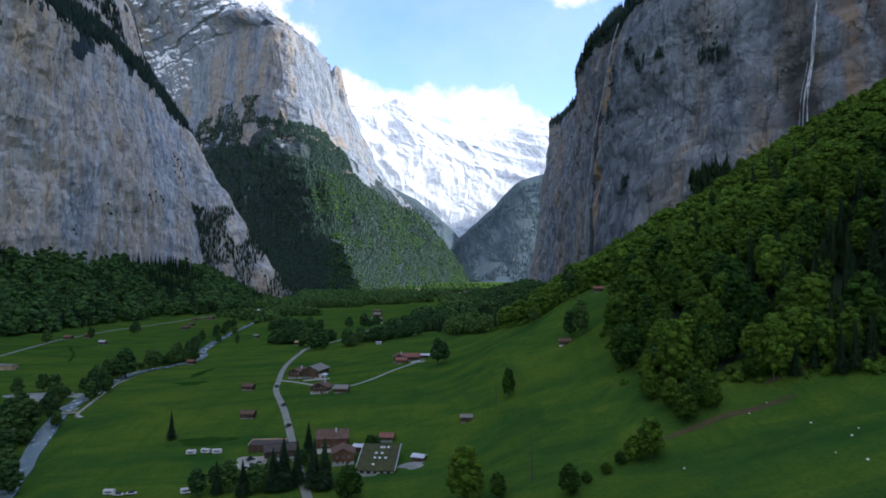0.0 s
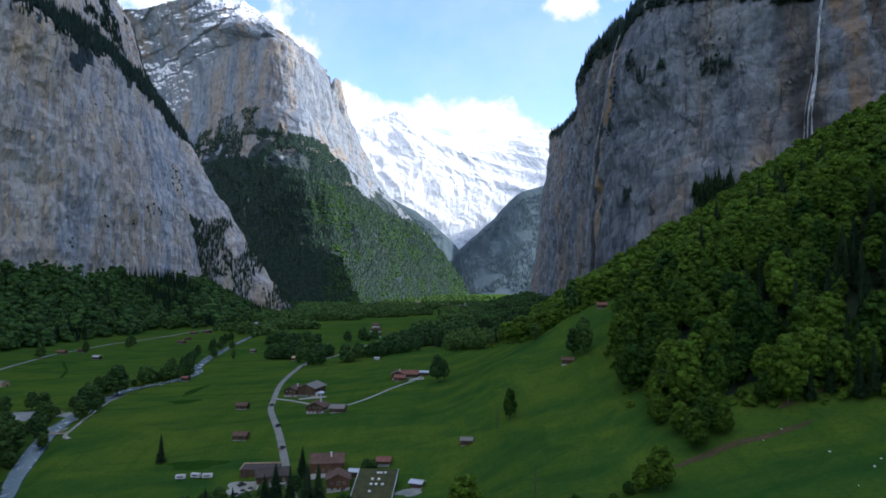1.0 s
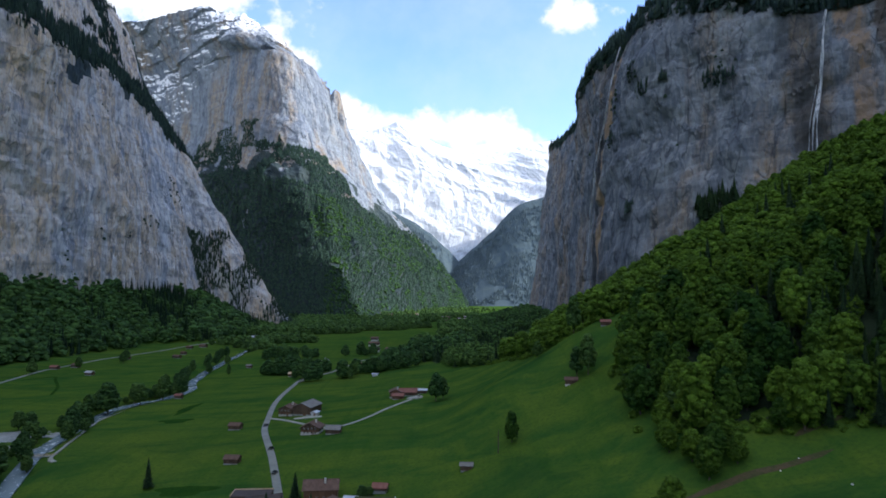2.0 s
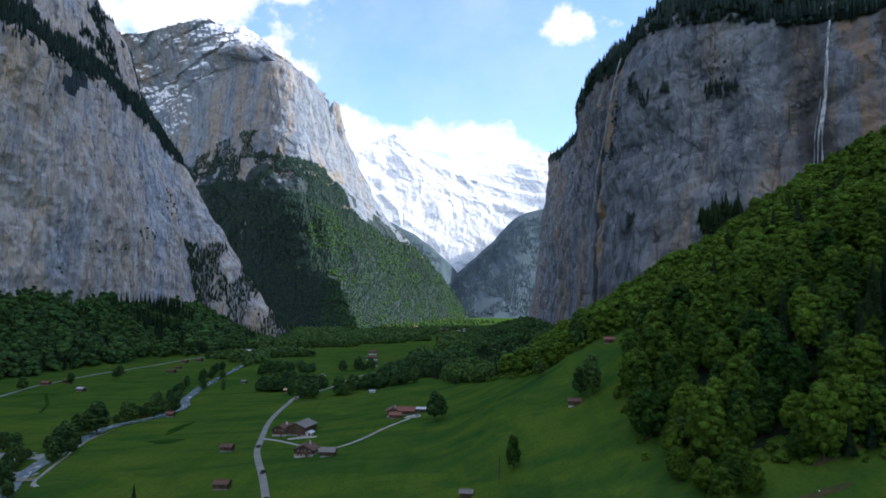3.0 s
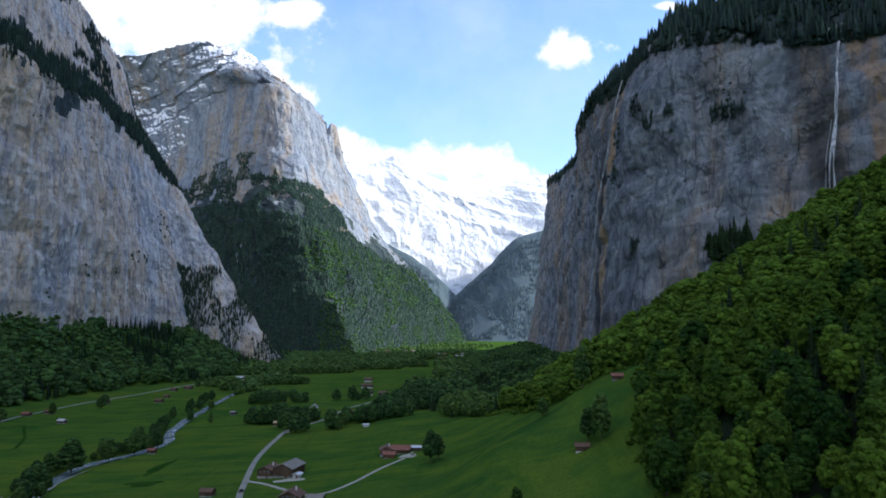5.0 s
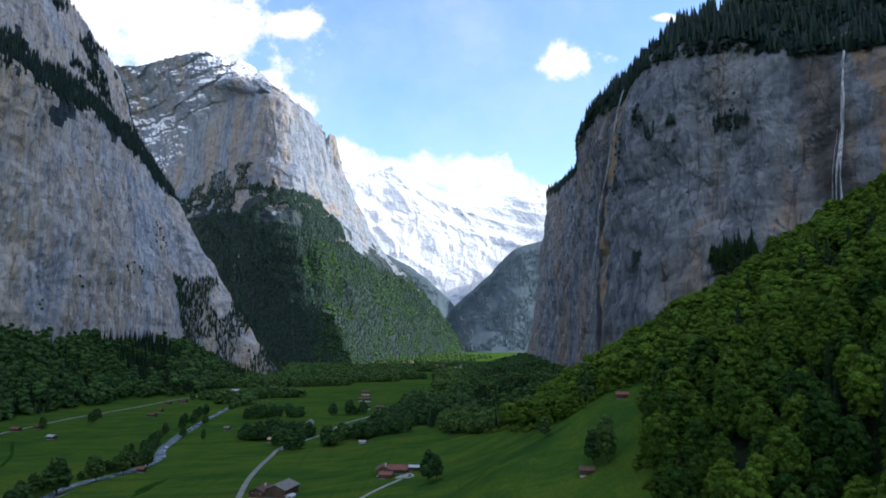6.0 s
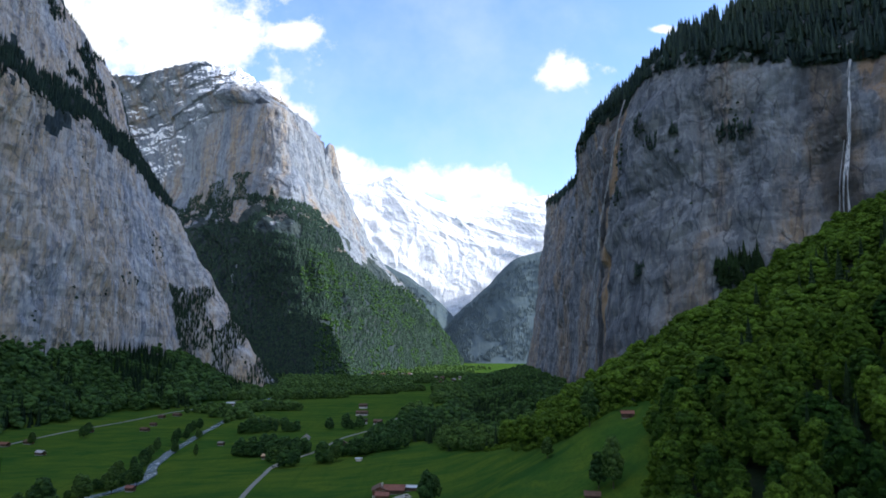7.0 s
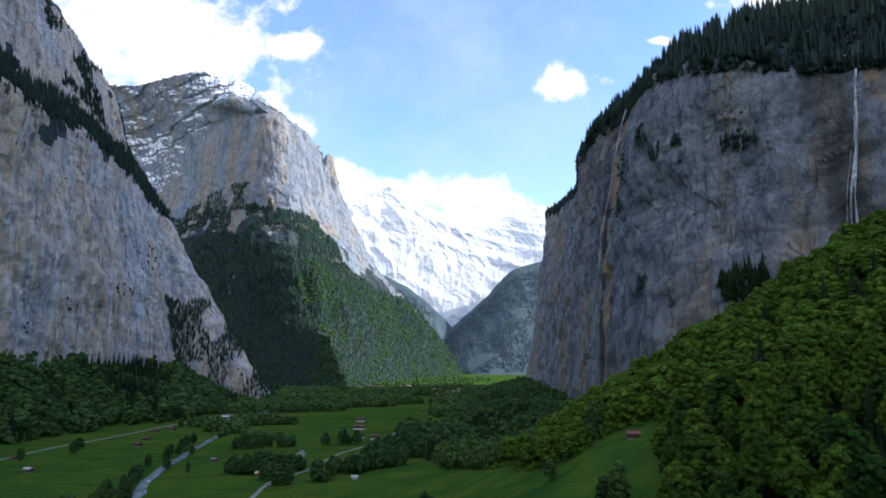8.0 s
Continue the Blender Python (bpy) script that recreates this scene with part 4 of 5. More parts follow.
def tiny_spruce(height, width):
    """A spruce of three ragged cones, for the far slopes."""
    vs, fs = [], []
    for k, (z0, z1, r) in enumerate(((0.0, 0.55, 0.5), (0.28, 0.8, 0.36), (0.58, 1.03, 0.22))):
        base = len(vs)
        for j in range(5):
            t = 2 * math.pi * (j + 0.5 * k) / 5
            vs.append((math.cos(t) * r * width, math.sin(t) * r * width, z0 * height))
        vs.append((0, 0, z1 * height))
        fs += [(base + j, base + (j + 1) % 5, base + 5) for j in range(5)]
    return np.array(vs, float), np.array(fs)


TINY_SPRUCE = [tiny_spruce(16, 11), tiny_spruce(12, 10)]
BROW_WOOD = [(v, np.concatenate([f[:, :3], f[:, [0, 2, 3]]])) for v, f in (spruce_cloud(SPOT_RNG, h, w, 7, 6) for h, w in ((24, 11.0), (18, 9.5), (13, 8.0)))]

# the hillside wood: its lower edge and its end at the cliff
EDGE_Y = [225, 242, 250, 259, 271, 280, 291, 313, 338, 365, 390, 410, 434, 460, 480, 500, 517, 545, 600, 640, 665, 700, 730, 800, 900, 1000, 1200, 1600, 2000, 2300]
EDGE_X = [188, 164, 151, 138, 116, 99, 92, 88, 86, 89, 99, 107, 117, 124, 120, 90, 70, 62, 58, 40, 22, 6, 0, -30, -15, 5, 30, 60, 75, 120]
FOOT_Y = [300, 440, 560, 612, 664, 752, 860, 1000, 1250, 1600, 1960, 2300]
FOOT_X = [520, 486, 400, 318, 252, 194, 186, 200, 222, 236, 250, 340]


def in_wood(x, y):
    return (x > np.interp(y, EDGE_Y, EDGE_X) + 4 * smooth_noise(x / 14, y / 14, 3.3)) & (x < np.interp(y, FOOT_Y, FOOT_X) - 2) & (x < 0.74 * y + 25)


wx, wy = scattered(60, 470, 226, 640, 12.4, SPOT_RNG)
keep = in_wood(wx, wy)
wx, wy = wx[keep], wy[keep]
near = wy + 0.35 * wx < 450
dark = smooth_noise(wx / 40, wy / 40, 9.0) + SPOT_RNG.uniform(-0.6, 0.6, len(wx)) + 0.75 * step(135, 165, wx) * (1 - step(285, 330, wy)) - 0.35 * step(300, 380, wy) > 0.62
for k in np.flatnonzero(near):
    edge_gap = wx[k] - np.interp(wy[k], EDGE_Y, EDGE_X)
    size = SPOT_RNG.uniform(0.72, 1.25) * (1.05 if edge_gap < 10 else 1.0)
    pool = SPRUCES if dark[k] else BEECHES
    plant(pool[SPOT_RNG.integers(len(pool))], float(wx[k]), float(wy[k]), float(size), float(SPOT_RNG.uniform(0, 6.28)), float(SPOT_RNG.uniform(0.85, 1.08)) * (0.85 if edge_gap < 16 else 1.0))
far = ~near
spots = np.column_stack([wx, wy, land(wx, wy) - 0.5])
size = SPOT_RNG.uniform(0.7, 1.15, len(wx)) * (1 - 0.22 * step(260, 340, wx))
many("hillside_wood", MID_BROAD, spots[far & ~dark], size[far & ~dark], LEAF, "broadleaf wood in fresh leaf climbing to the cliff", "wood", 21)
many("spruce_wood", MID_SPRUCE, spots[far & dark], size[far & dark], NEEDLE, "dark spruces among the broadleaf wood", "wood", 22)
wx, wy = scattered(-60, 340, 640, 2250, 10.6, SPOT_RNG)
keep = in_wood(wx, wy) & (smooth_noise(wx / 60, wy / 60, 2.0) > -0.75)
wx, wy = wx[keep], wy[keep]
dark = smooth_noise(wx / 70, wy / 90, 4.0) + SPOT_RNG.uniform(-0.5, 0.5, len(wx)) > 0.35
spots = np.column_stack([wx, wy, land(wx, wy) - 0.5])
size = SPOT_RNG.uniform(0.65, 1.0, len(wx))
close = wy < 760
many("valley_wood", MID_BROAD, spots[close & ~dark], size[close & ~dark], LEAF_DARK, "dark green broadleaf wood below the cliff", "wood", 23)
many("valley_wood", FAR_BROAD, spots[~close & ~dark], size[~close & ~dark], LEAF_DARK, "dark green broadleaf wood along the valley", "wood", 24)
many("spruce_wood", FAR_SPRUCE, spots[dark], size[dark], NEEDLE, "dark spruces along the foot of the cliff", "wood", 25)

# close-set spruces at the dark end of the wood
sx, sy = scattered(138, 260, 252, 345, 7.5, SPOT_RNG)
keep = in_wood(sx - 3, sy) & (smooth_noise(sx / 22, sy / 22, 12.0) > -0.25)
for x, y in zip(sx[keep], sy[keep]):
    plant(SPRUCES[SPOT_RNG.integers(3)], float(x), float(y), float(SPOT_RNG.uniform(0.55, 0.95)), float(SPOT_RNG.uniform(0, 6.28)), float(SPOT_RNG.uniform(0.8, 1.05)))

# leaf litter under the hillside wood, its sheet darkened as shade between the crowns
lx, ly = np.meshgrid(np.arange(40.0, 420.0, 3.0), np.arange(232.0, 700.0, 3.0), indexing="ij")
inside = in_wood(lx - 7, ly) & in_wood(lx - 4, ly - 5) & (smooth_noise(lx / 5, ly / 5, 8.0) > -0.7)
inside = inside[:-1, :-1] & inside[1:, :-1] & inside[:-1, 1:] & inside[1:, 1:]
litter = solid("forest_ground", np.stack([lx, ly, land(lx, ly) + 0.35], -1).reshape(-1, 3), grid_faces(*lx.shape)[inside.ravel()], SHADED_LITTER, True)
tagged(new("forest_ground", litter), "leaf litter under the wood, shade of the crowns put into its colour", "ground", kind="structure")

# undergrowth along the edge of the hillside wood
uy = SPOT_RNG.uniform(240, 640, 700)
ux = np.interp(uy, EDGE_Y, EDGE_X) + SPOT_RNG.normal(size=700) * 5 + 9
BUSH = [leaf_cloud(SPOT_RNG, h, w, 14, 120, 0.6, 0.0, False) for h, w in ((3.6, 4.4), (5.0, 4.6), (2.6, 3.6))]
many("undergrowth", BUSH, np.column_stack([ux, uy, land(ux, uy) - 0.3]), SPOT_RNG.uniform(0.3, 1.0, 700), LEAF, "dark shrubs along the edge of the wood", "shrubs", 30)

# woods at the foot of the eastern cliff
ex, ey = scattered(-770, -380, 640, 2050, 10.0, SPOT_RNG)
edge = np.interp(ey, EAST_Y, EAST_X) - 4 + 9 * smooth_noise(ex / 30, ey / 30, 1.7)
wall = np.interp(ey, [600, 950, 1070, 1250, 1475, 1660, 1800], [-740, -690, -640, -606, -562, -420, -460])
keep = (ex < edge) & (ex > wall - 6)
ex, ey = ex[keep], ey[keep]
spots = np.column_stack([ex, ey, land(ex, ey) - 0.5])
size = SPOT_RNG.uniform(0.85, 1.4, len(ex))
dark = smooth_noise(ex / 60, ey / 60, 6.0) + SPOT_RNG.uniform(-0.7, 0.7, len(ex)) + (ey - 1200) / 900 > 0.1
many("valley_wood", FAR_BROAD, spots[~dark], size[~dark], LEAF_DARK, "dark broadleaf wood under the pale cliff", "wood", 26)
many("spruce_wood", FAR_SPRUCE, spots[dark], size[dark], NEEDLE, "dark spruce wood under the pale cliff", "wood", 27)


def patch(cx, cy, rx, ry, gap, turn=0.0):
    x, y = scattered(-rx, rx, -ry, ry, gap, SPOT_RNG)
    keep = (x / rx) ** 2 + (y / ry) ** 2 < 1 + SPOT_RNG.uniform(-0.25, 0.2, len(x))
    x, y = x[keep], y[keep]
    return cx + x * math.cos(turn) - y * math.sin(turn), cy + x * math.sin(turn) + y * math.cos(turn)


# copses and belts on the valley floor
copses = [patch(-165, 768, 38, 24, 8.5), patch(-130, 688, 9, 7, 7.5), patch(-152, 716, 7, 7, 8), patch(-102, 702, 6, 16, 10), patch(-72, 728, 26, 6, 8), patch(-40, 734, 20, 7, 8.5), patch(-62, 790, 12, 30, 11),
          patch(-30, 830, 32, 70, 9.5), patch(-10, 930, 36, 70, 9.5), patch(-28, 1060, 26, 60, 10), patch(-208, 942, 46, 7, 9), patch(-120, 952, 50, 4, 10), patch(-230, 1010, 30, 12, 11),
          patch(-330, 1195, 70, 22, 9, 0.3), patch(-270, 1225, 46, 18, 9), patch(-300, 1450, 130, 36, 10, 0.3), patch(-200, 1560, 120, 30, 10, 0.25), patch(-370, 1560, 90, 70, 11), patch(-120, 1660, 90, 30, 11, 0.15),
          patch(-250, 1760, 190, 60, 12), patch(-420, 1720, 60, 110, 11), patch(-130, 1960, 170, 40, 12), patch(20, 2330, 90, 120, 13), patch(-400, 1980, 130, 80, 12), patch(-300, 2140, 260, 40, 13),
          patch(-300, 1080, 14, 60, 9, -0.1), patch(-316, 1130, 30, 30, 9), patch(-20, 2620, 170, 110, 30), patch(60, 2950, 190, 180, 34), patch(-60, 2440, 160, 40, 16), patch(30, 1400, 40, 120, 12), patch(40, 1700, 50, 120, 12)]
cx, cy = np.concatenate([c[0] for c in copses]), np.concatenate([c[1] for c in copses])
keep = (distance_to(cx, cy, RIVER) > 9) & (distance_to(cx, cy, ROAD) > 7)
cx, cy = cx[keep], cy[keep]
spots = np.column_stack([cx, cy, land(cx, cy) - 0.5])
size = SPOT_RNG.uniform(0.5, 1.0, len(cx))
close = cy < 1000
many("copse", MID_BROAD, spots[close], size[close], LEAF_DARK, "dark green copses and hedgerow trees in the meadows", "wood", 28)
many("valley_wood", FAR_BROAD, spots[~close], size[~close], LEAF_DARK, "belts of dark broadleaf trees across the valley floor", "wood", 29)

# single trees
for x, y, s, w in ((-275, 470, 0.7, 1.1), (-268, 456, 0.6, 1.1), (-272, 536, 0.8, 1.0), (-276, 560, 0.9, 1.0), (-266, 600, 0.8, 1.0), (-260, 628, 0.7, 1.0), (-262, 655, 0.75, 1.0), (-258, 674, 0.7, 1.0), (-252, 500, 0.55, 1.1), (-243, 478, 0.5, 1.2), (-279, 740, 0.75, 1.0), (-282, 755, 0.7, 1.0), (-292, 850, 0.8, 0.9), (-300, 905, 0.7, 1.0), (-306, 930, 0.75, 1.0), (-310, 980, 0.8, 1.0), (-250, 395, 0.7, 1.2), (-226, 388, 0.5, 1.1),
                   (-262, 546, 1.15, 1.25), (-254, 584, 0.95, 1.1), (-247, 612, 0.95, 1.0), (-240, 640, 0.8, 1.0), (-246, 640, 0.7, 1.0), (-262, 505, 0.85, 1.1), (-257, 488, 0.8, 1.2),
                   (-248, 470, 0.75, 1.1), (-266, 520, 0.7, 1.0), (-240, 452, 0.65, 1.1), (-234, 372, 0.95, 1.2), (-246, 386, 0.9, 1.1), (-258, 395, 0.8, 1.1), (-236, 402, 0.6, 1.1),
                   (-194, 297, 0.8, 1.2), (-476, 795, 0.9, 1.1), (-423, 905, 0.9, 1.0), (-452, 850, 0.75, 1.0), (-440, 948, 0.7, 1.4), (-4, 502, 1.2, 0.72), (1, 507, 0.95, 0.7), (-146, 716, 0.95, 1.15),
                   (-136, 706, 0.7, 1.0), (-276, 680, 0.7, 0.9), (-270, 700, 0.65, 0.9), (-285, 770, 0.7, 0.9), (-291, 800, 0.75, 0.9), (-272, 800, 0.7, 0.9), (-300, 880, 0.7, 0.9),
                   (-285, 905, 0.75, 0.9), (-308, 950, 0.8, 0.9), (81, 389, 1.15, 0.72), (76, 396, 0.75, 0.9), (88, 463, 1.15, 0.7), (62, 452, 0.5, 1.1), (96, 300, 0.7, 1.0), (-100, 700, 0.6, 1.0),
                   (-88, 702, 0.65, 1.0), (-92, 690, 0.6, 0.9), (-64, 712, 0.6, 1.0), (-238, 765, 0.6, 0.7), (-80, 283, 0.7, 1.1), (-92, 286, 0.6, 1.2), (-100, 292, 0.45, 1.3), (-96, 300, 0.3, 1.5), (-36, 328, 0.3, 1.5), (-33, 330, 0.25, 1.5), (-76, 296, 0.5, 1.2), (-66, 312, 0.35, 1.4), (-104, 281, 0.6, 1.1),
                   (-212, 322, 0.8, 1.2), (-222, 334, 0.75, 1.2), (-230, 346, 0.8, 1.1), (-238, 356, 0.7, 1.2), (-205, 306, 0.75, 1.2), (-218, 312, 0.8, 1.2), (-245, 374, 0.6, 1.2), (-228, 362, 0.5, 1.3), (-292, 484, 0.7, 1.2), (-302, 470, 0.6, 1.2), (-262, 442, 0.5, 1.2)):
    plant(OLD_TREES[int(SPOT_RNG.integers(3))], x, y, s * 0.95, float(SPOT_RNG.uniform(0, 6.28)), w)
for x, y, s, w in ((34, 344, 0.85, 0.72), (74, 237, 0.95, 0.95), (69, 240, 0.7, 1.0), (94, 257, 0.95, 0.9), (99, 264, 0.9, 1.0), (105, 259, 0.7, 1.0), (93, 270, 0.9, 1.0), (104, 270, 0.8, 1.0), (88, 284, 0.85, 0.9),
                   (88, 280, 0.8, 0.9), (8, 250, 1.2, 1.05), (-38, 268, 1.0, 1.1), (43, 226, 0.6, 1.2), (58, 236, 0.3, 1.4), (64, 240, 0.28, 1.4), (50, 232, 0.3, 1.3), (20, 243, 0.7, 0.9)):
    plant(BEECHES[int(SPOT_RNG.integers(6))], x, y, s * 0.8, float(SPOT_RNG.uniform(0, 6.28)), w, "light green broadleaf tree on the meadow slope")
for x, y, s, w in ((-146, 357, 0.62, 1.0), (-66, 326, 0.75, 1.1), (-68, 284, 0.9, 1.3), (-55, 283, 0.95, 1.3), (-50, 281, 0.78, 1.3), (-63, 288, 0.7, 1.2), (-72, 282, 0.75, 1.25), (-84, 279, 0.62, 1.2),
                   (-96, 282, 0.6, 1.0), (-58, 300, 0.8, 0.9), (158, 262, 0.9, 1.0), (166, 272, 1.0, 1.0), (150, 282, 0.85, 1.1), (176, 262, 0.85, 1.0), (186, 275, 1.0, 1.0), (160, 285, 1.0, 1.0)):
    plant(SPRUCES[int(SPOT_RNG.integers(3))], x, y, s, float(SPOT_RNG.uniform(0, 6.28)), w)

# alders on the far bank of the river
bank = sampled(RIVER, 160)
bank_way = np.gradient(bank, axis=0)
bank_way /= np.linalg.norm(bank_way, axis=1)[:, None]
for k in range(160):
    if 330 < bank[k, 1] < 760 and SPOT_RNG.uniform() < 0.75:
        gap = float(SPOT_RNG.uniform(8.5, 12.0))
        plant(OLD_TREES[int(SPOT_RNG.integers(3))], float(bank[k, 0] - abs(bank_way[k, 1]) * gap), float(bank[k, 1] + bank_way[k, 0] * gap), float(SPOT_RNG.uniform(0.22, 0.55)), float(SPOT_RNG.uniform(0, 6.28)), 1.2,
              "small dark green alder on the river bank")

# bare snags in the meadow
for x, y, h in ((27, 340, 13), (33, 246, 21)):
    v, f = trunk_shape(TREE_RNG, h, 0.16 + 0.004 * h, 16, 2.6)
    ob = new("bare_tree", solid("bare_tree", v, f, BARK))
    ob.location = (x, y, float(land(x, y)))
    tagged(ob, "slim leafless tree standing in the meadow", "tree", "bare trees")


# ---- trees on cliffs and mountain slopes, seated on the rock ----
def on_rock(grid, rows, cols, count, rng, seed, lo=-0.3, big=60.0):
    i = rng.integers(int(cols[0] * grid.shape[0]), int(cols[1] * grid.shape[0]) - 1, count)
    j = rng.integers(int(rows[0] * grid.shape[1]), int(rows[1] * grid.shape[1]) - 1, count)
    f, g = rng.uniform(0, 1, (count, 1)), rng.uniform(0, 1, (count, 1))
    p = grid[i, j] * (1 - f) * (1 - g) + grid[i + 1, j] * f * (1 - g) + grid[i, j + 1] * (1 - f) * g + grid[i + 1, j + 1] * f * g
    return p[smooth_noise(p[:, 0] / big, p[:, 1] / big, p[:, 2] / big + seed) > lo]


ROCK_RNG = np.random.default_rng(17)


def clad(name, spots, models, lo, hi, mat, label, seed):
    many(name, models, spots, ROCK_RNG.uniform(lo, hi, len(spots)), mat, label, "wood", seed, -1.0)


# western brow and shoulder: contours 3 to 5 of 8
clad("spruce_wood", on_rock(west_grid, (2.72 / 7, 3.75 / 7), (0.2, 0.93), 3300, ROCK_RNG, 1.0, -0.7), BROW_WOOD, 0.4, 1.0, HAZE_NEEDLE, "dark spruces along the brow of the cliff", 31)
clad("spruce_wood", on_rock(west_grid, (3.75 / 7, 4.4 / 7), (0.2, 0.9), 1800, ROCK_RNG, 2.0, -0.7), FAR_SPRUCE, 0.8, 1.25, HAZE_NEEDLE, "spruce wood above the cliff", 32)
clad("scrub", on_rock(west_grid, (0.9 / 7, 2.9 / 7), (0.2, 0.9), 1300, ROCK_RNG, 3.0, 0.62, 34.0), BUSH, 0.5, 1.0, FAR_HAZE_NEEDLE, "dark scrub clinging to ledges of the cliff", 33)
# clumps of spruces on small ledges of the wall
clumps = []
for px, py, pz, rx, rz, count in ((292, 692, 315, 24, 11, 60), (228, 742, 322, 13, 13, 26), (200, 750, 196, 12, 12, 30), (214, 752, 345, 8, 12, 16), (232, 712, 330, 10, 10, 14), (196, 800, 280, 10, 12, 12)):
    flat = west_grid[:, : int(west_grid.shape[1] * 3 / 7)].reshape(-1, 3)
    near_by = flat[((flat[:, 0] - px) ** 2 + (flat[:, 1] - py) ** 2) / rx ** 2 + ((flat[:, 2] - pz) / rz) ** 2 < 1]
    if len(near_by):
        clumps.append(near_by[ROCK_RNG.integers(0, len(near_by), count)] + ROCK_RNG.normal(size=(count, 3)) * (0.8, 0.8, 0.4))
clad("spruce_wood", np.concatenate(clumps), BROW_WOOD, 0.22, 0.6, HAZE_NEEDLE, "dark spruces clinging to small ledges of the cliff", 45)
# spruces between the wall's foot and the wood
foot = west_grid[:, : int(west_grid.shape[1] * 1.2 / 7)].reshape(-1, 3)
foot = foot[((foot[:, 0] - 274) / 28) ** 2 + ((foot[:, 1] - 667) / 18) ** 2 + ((foot[:, 2] - 180) / 14) ** 2 < 1]
clad("spruce_wood", foot[ROCK_RNG.integers(0, len(foot), 80)], BROW_WOOD, 0.5, 1.05, NEEDLE, "tall dark spruces at the foot of the wall", 46)
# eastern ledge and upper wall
clad("spruce_wood", on_rock(east_grid, (1.97 / 6, 3.1 / 6), (0.2, 0.96), 3700, ROCK_RNG, 4.0, -0.75), FAR_SPRUCE, 0.6, 1.2, FAR_HAZE_NEEDLE, "dark spruces on the long ledge of the cliff", 34)
clad("spruce_wood", on_rock(east_grid, (3.2 / 6, 4.6 / 6), (0.45, 0.85), 4200, ROCK_RNG, 5.0, -0.05), FAR_SPRUCE, 0.5, 1.0, FAR_HAZE_NEEDLE, "dark spruces above the upper wall", 35)
clad("scrub", on_rock(east_grid, (0.3 / 6, 1.8 / 6), (0.3, 0.95), 1500, ROCK_RNG, 6.0, 0.66, 40.0), BUSH, 0.6, 1.2, FAR_HAZE_NEEDLE, "dark scrub on ledges of the pale cliff", 36)
clad("spruce_wood", on_rock(east_grid, (0.0, 1.05 / 6), (0.71, 0.93), 3800, ROCK_RNG, 13.0, -0.25, 40.0), FAR_SPRUCE, 0.4, 0.85, FAR_HAZE_NEEDLE, "dark spruces on the broken end of the cliff", 44)
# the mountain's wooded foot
clad("spruce_wood", on_rock(mountain_grid, (0.0, 2.1 / 8), (0.16, 0.89), 20000, ROCK_RNG, 7.0, -0.7, 90.0), TINY_SPRUCE, 0.75, 1.15, FAR_HAZE_NEEDLE, "dark spruce woods on the foot of the mountain", 37)
clad("spruce_wood", on_rock(mountain_grid, (2.0 / 8, 3.2 / 8), (0.2, 0.60), 6000, ROCK_RNG, 8.0, -0.1, 90.0), TINY_SPRUCE, 0.6, 1.0, FAR_HAZE_NEEDLE, "spruces below the rock walls", 38)
clad("spruce_wood", on_rock(mountain_grid, (3.1 / 8, 3.7 / 8), (0.18, 0.48), 2600, ROCK_RNG, 9.0, -0.1, 70.0), TINY_SPRUCE, 0.5, 0.8, FAR_HAZE_NEEDLE, "spruces on a ledge of the mountain", 39)
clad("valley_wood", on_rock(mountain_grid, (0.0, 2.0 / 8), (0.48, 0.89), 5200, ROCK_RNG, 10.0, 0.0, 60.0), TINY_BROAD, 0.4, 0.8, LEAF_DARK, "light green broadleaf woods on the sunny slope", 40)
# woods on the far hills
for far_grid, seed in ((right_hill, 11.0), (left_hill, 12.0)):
    clad("far_wood", on_rock(far_grid, (0.02, 0.62), (0.05, 0.9), 3600, ROCK_RNG, seed, -0.4, 120.0), TINY_SPRUCE, 0.8, 1.3, HAZED_HILL, "woods on the far hillside, haze put into their blue-grey", 42 + int(seed))


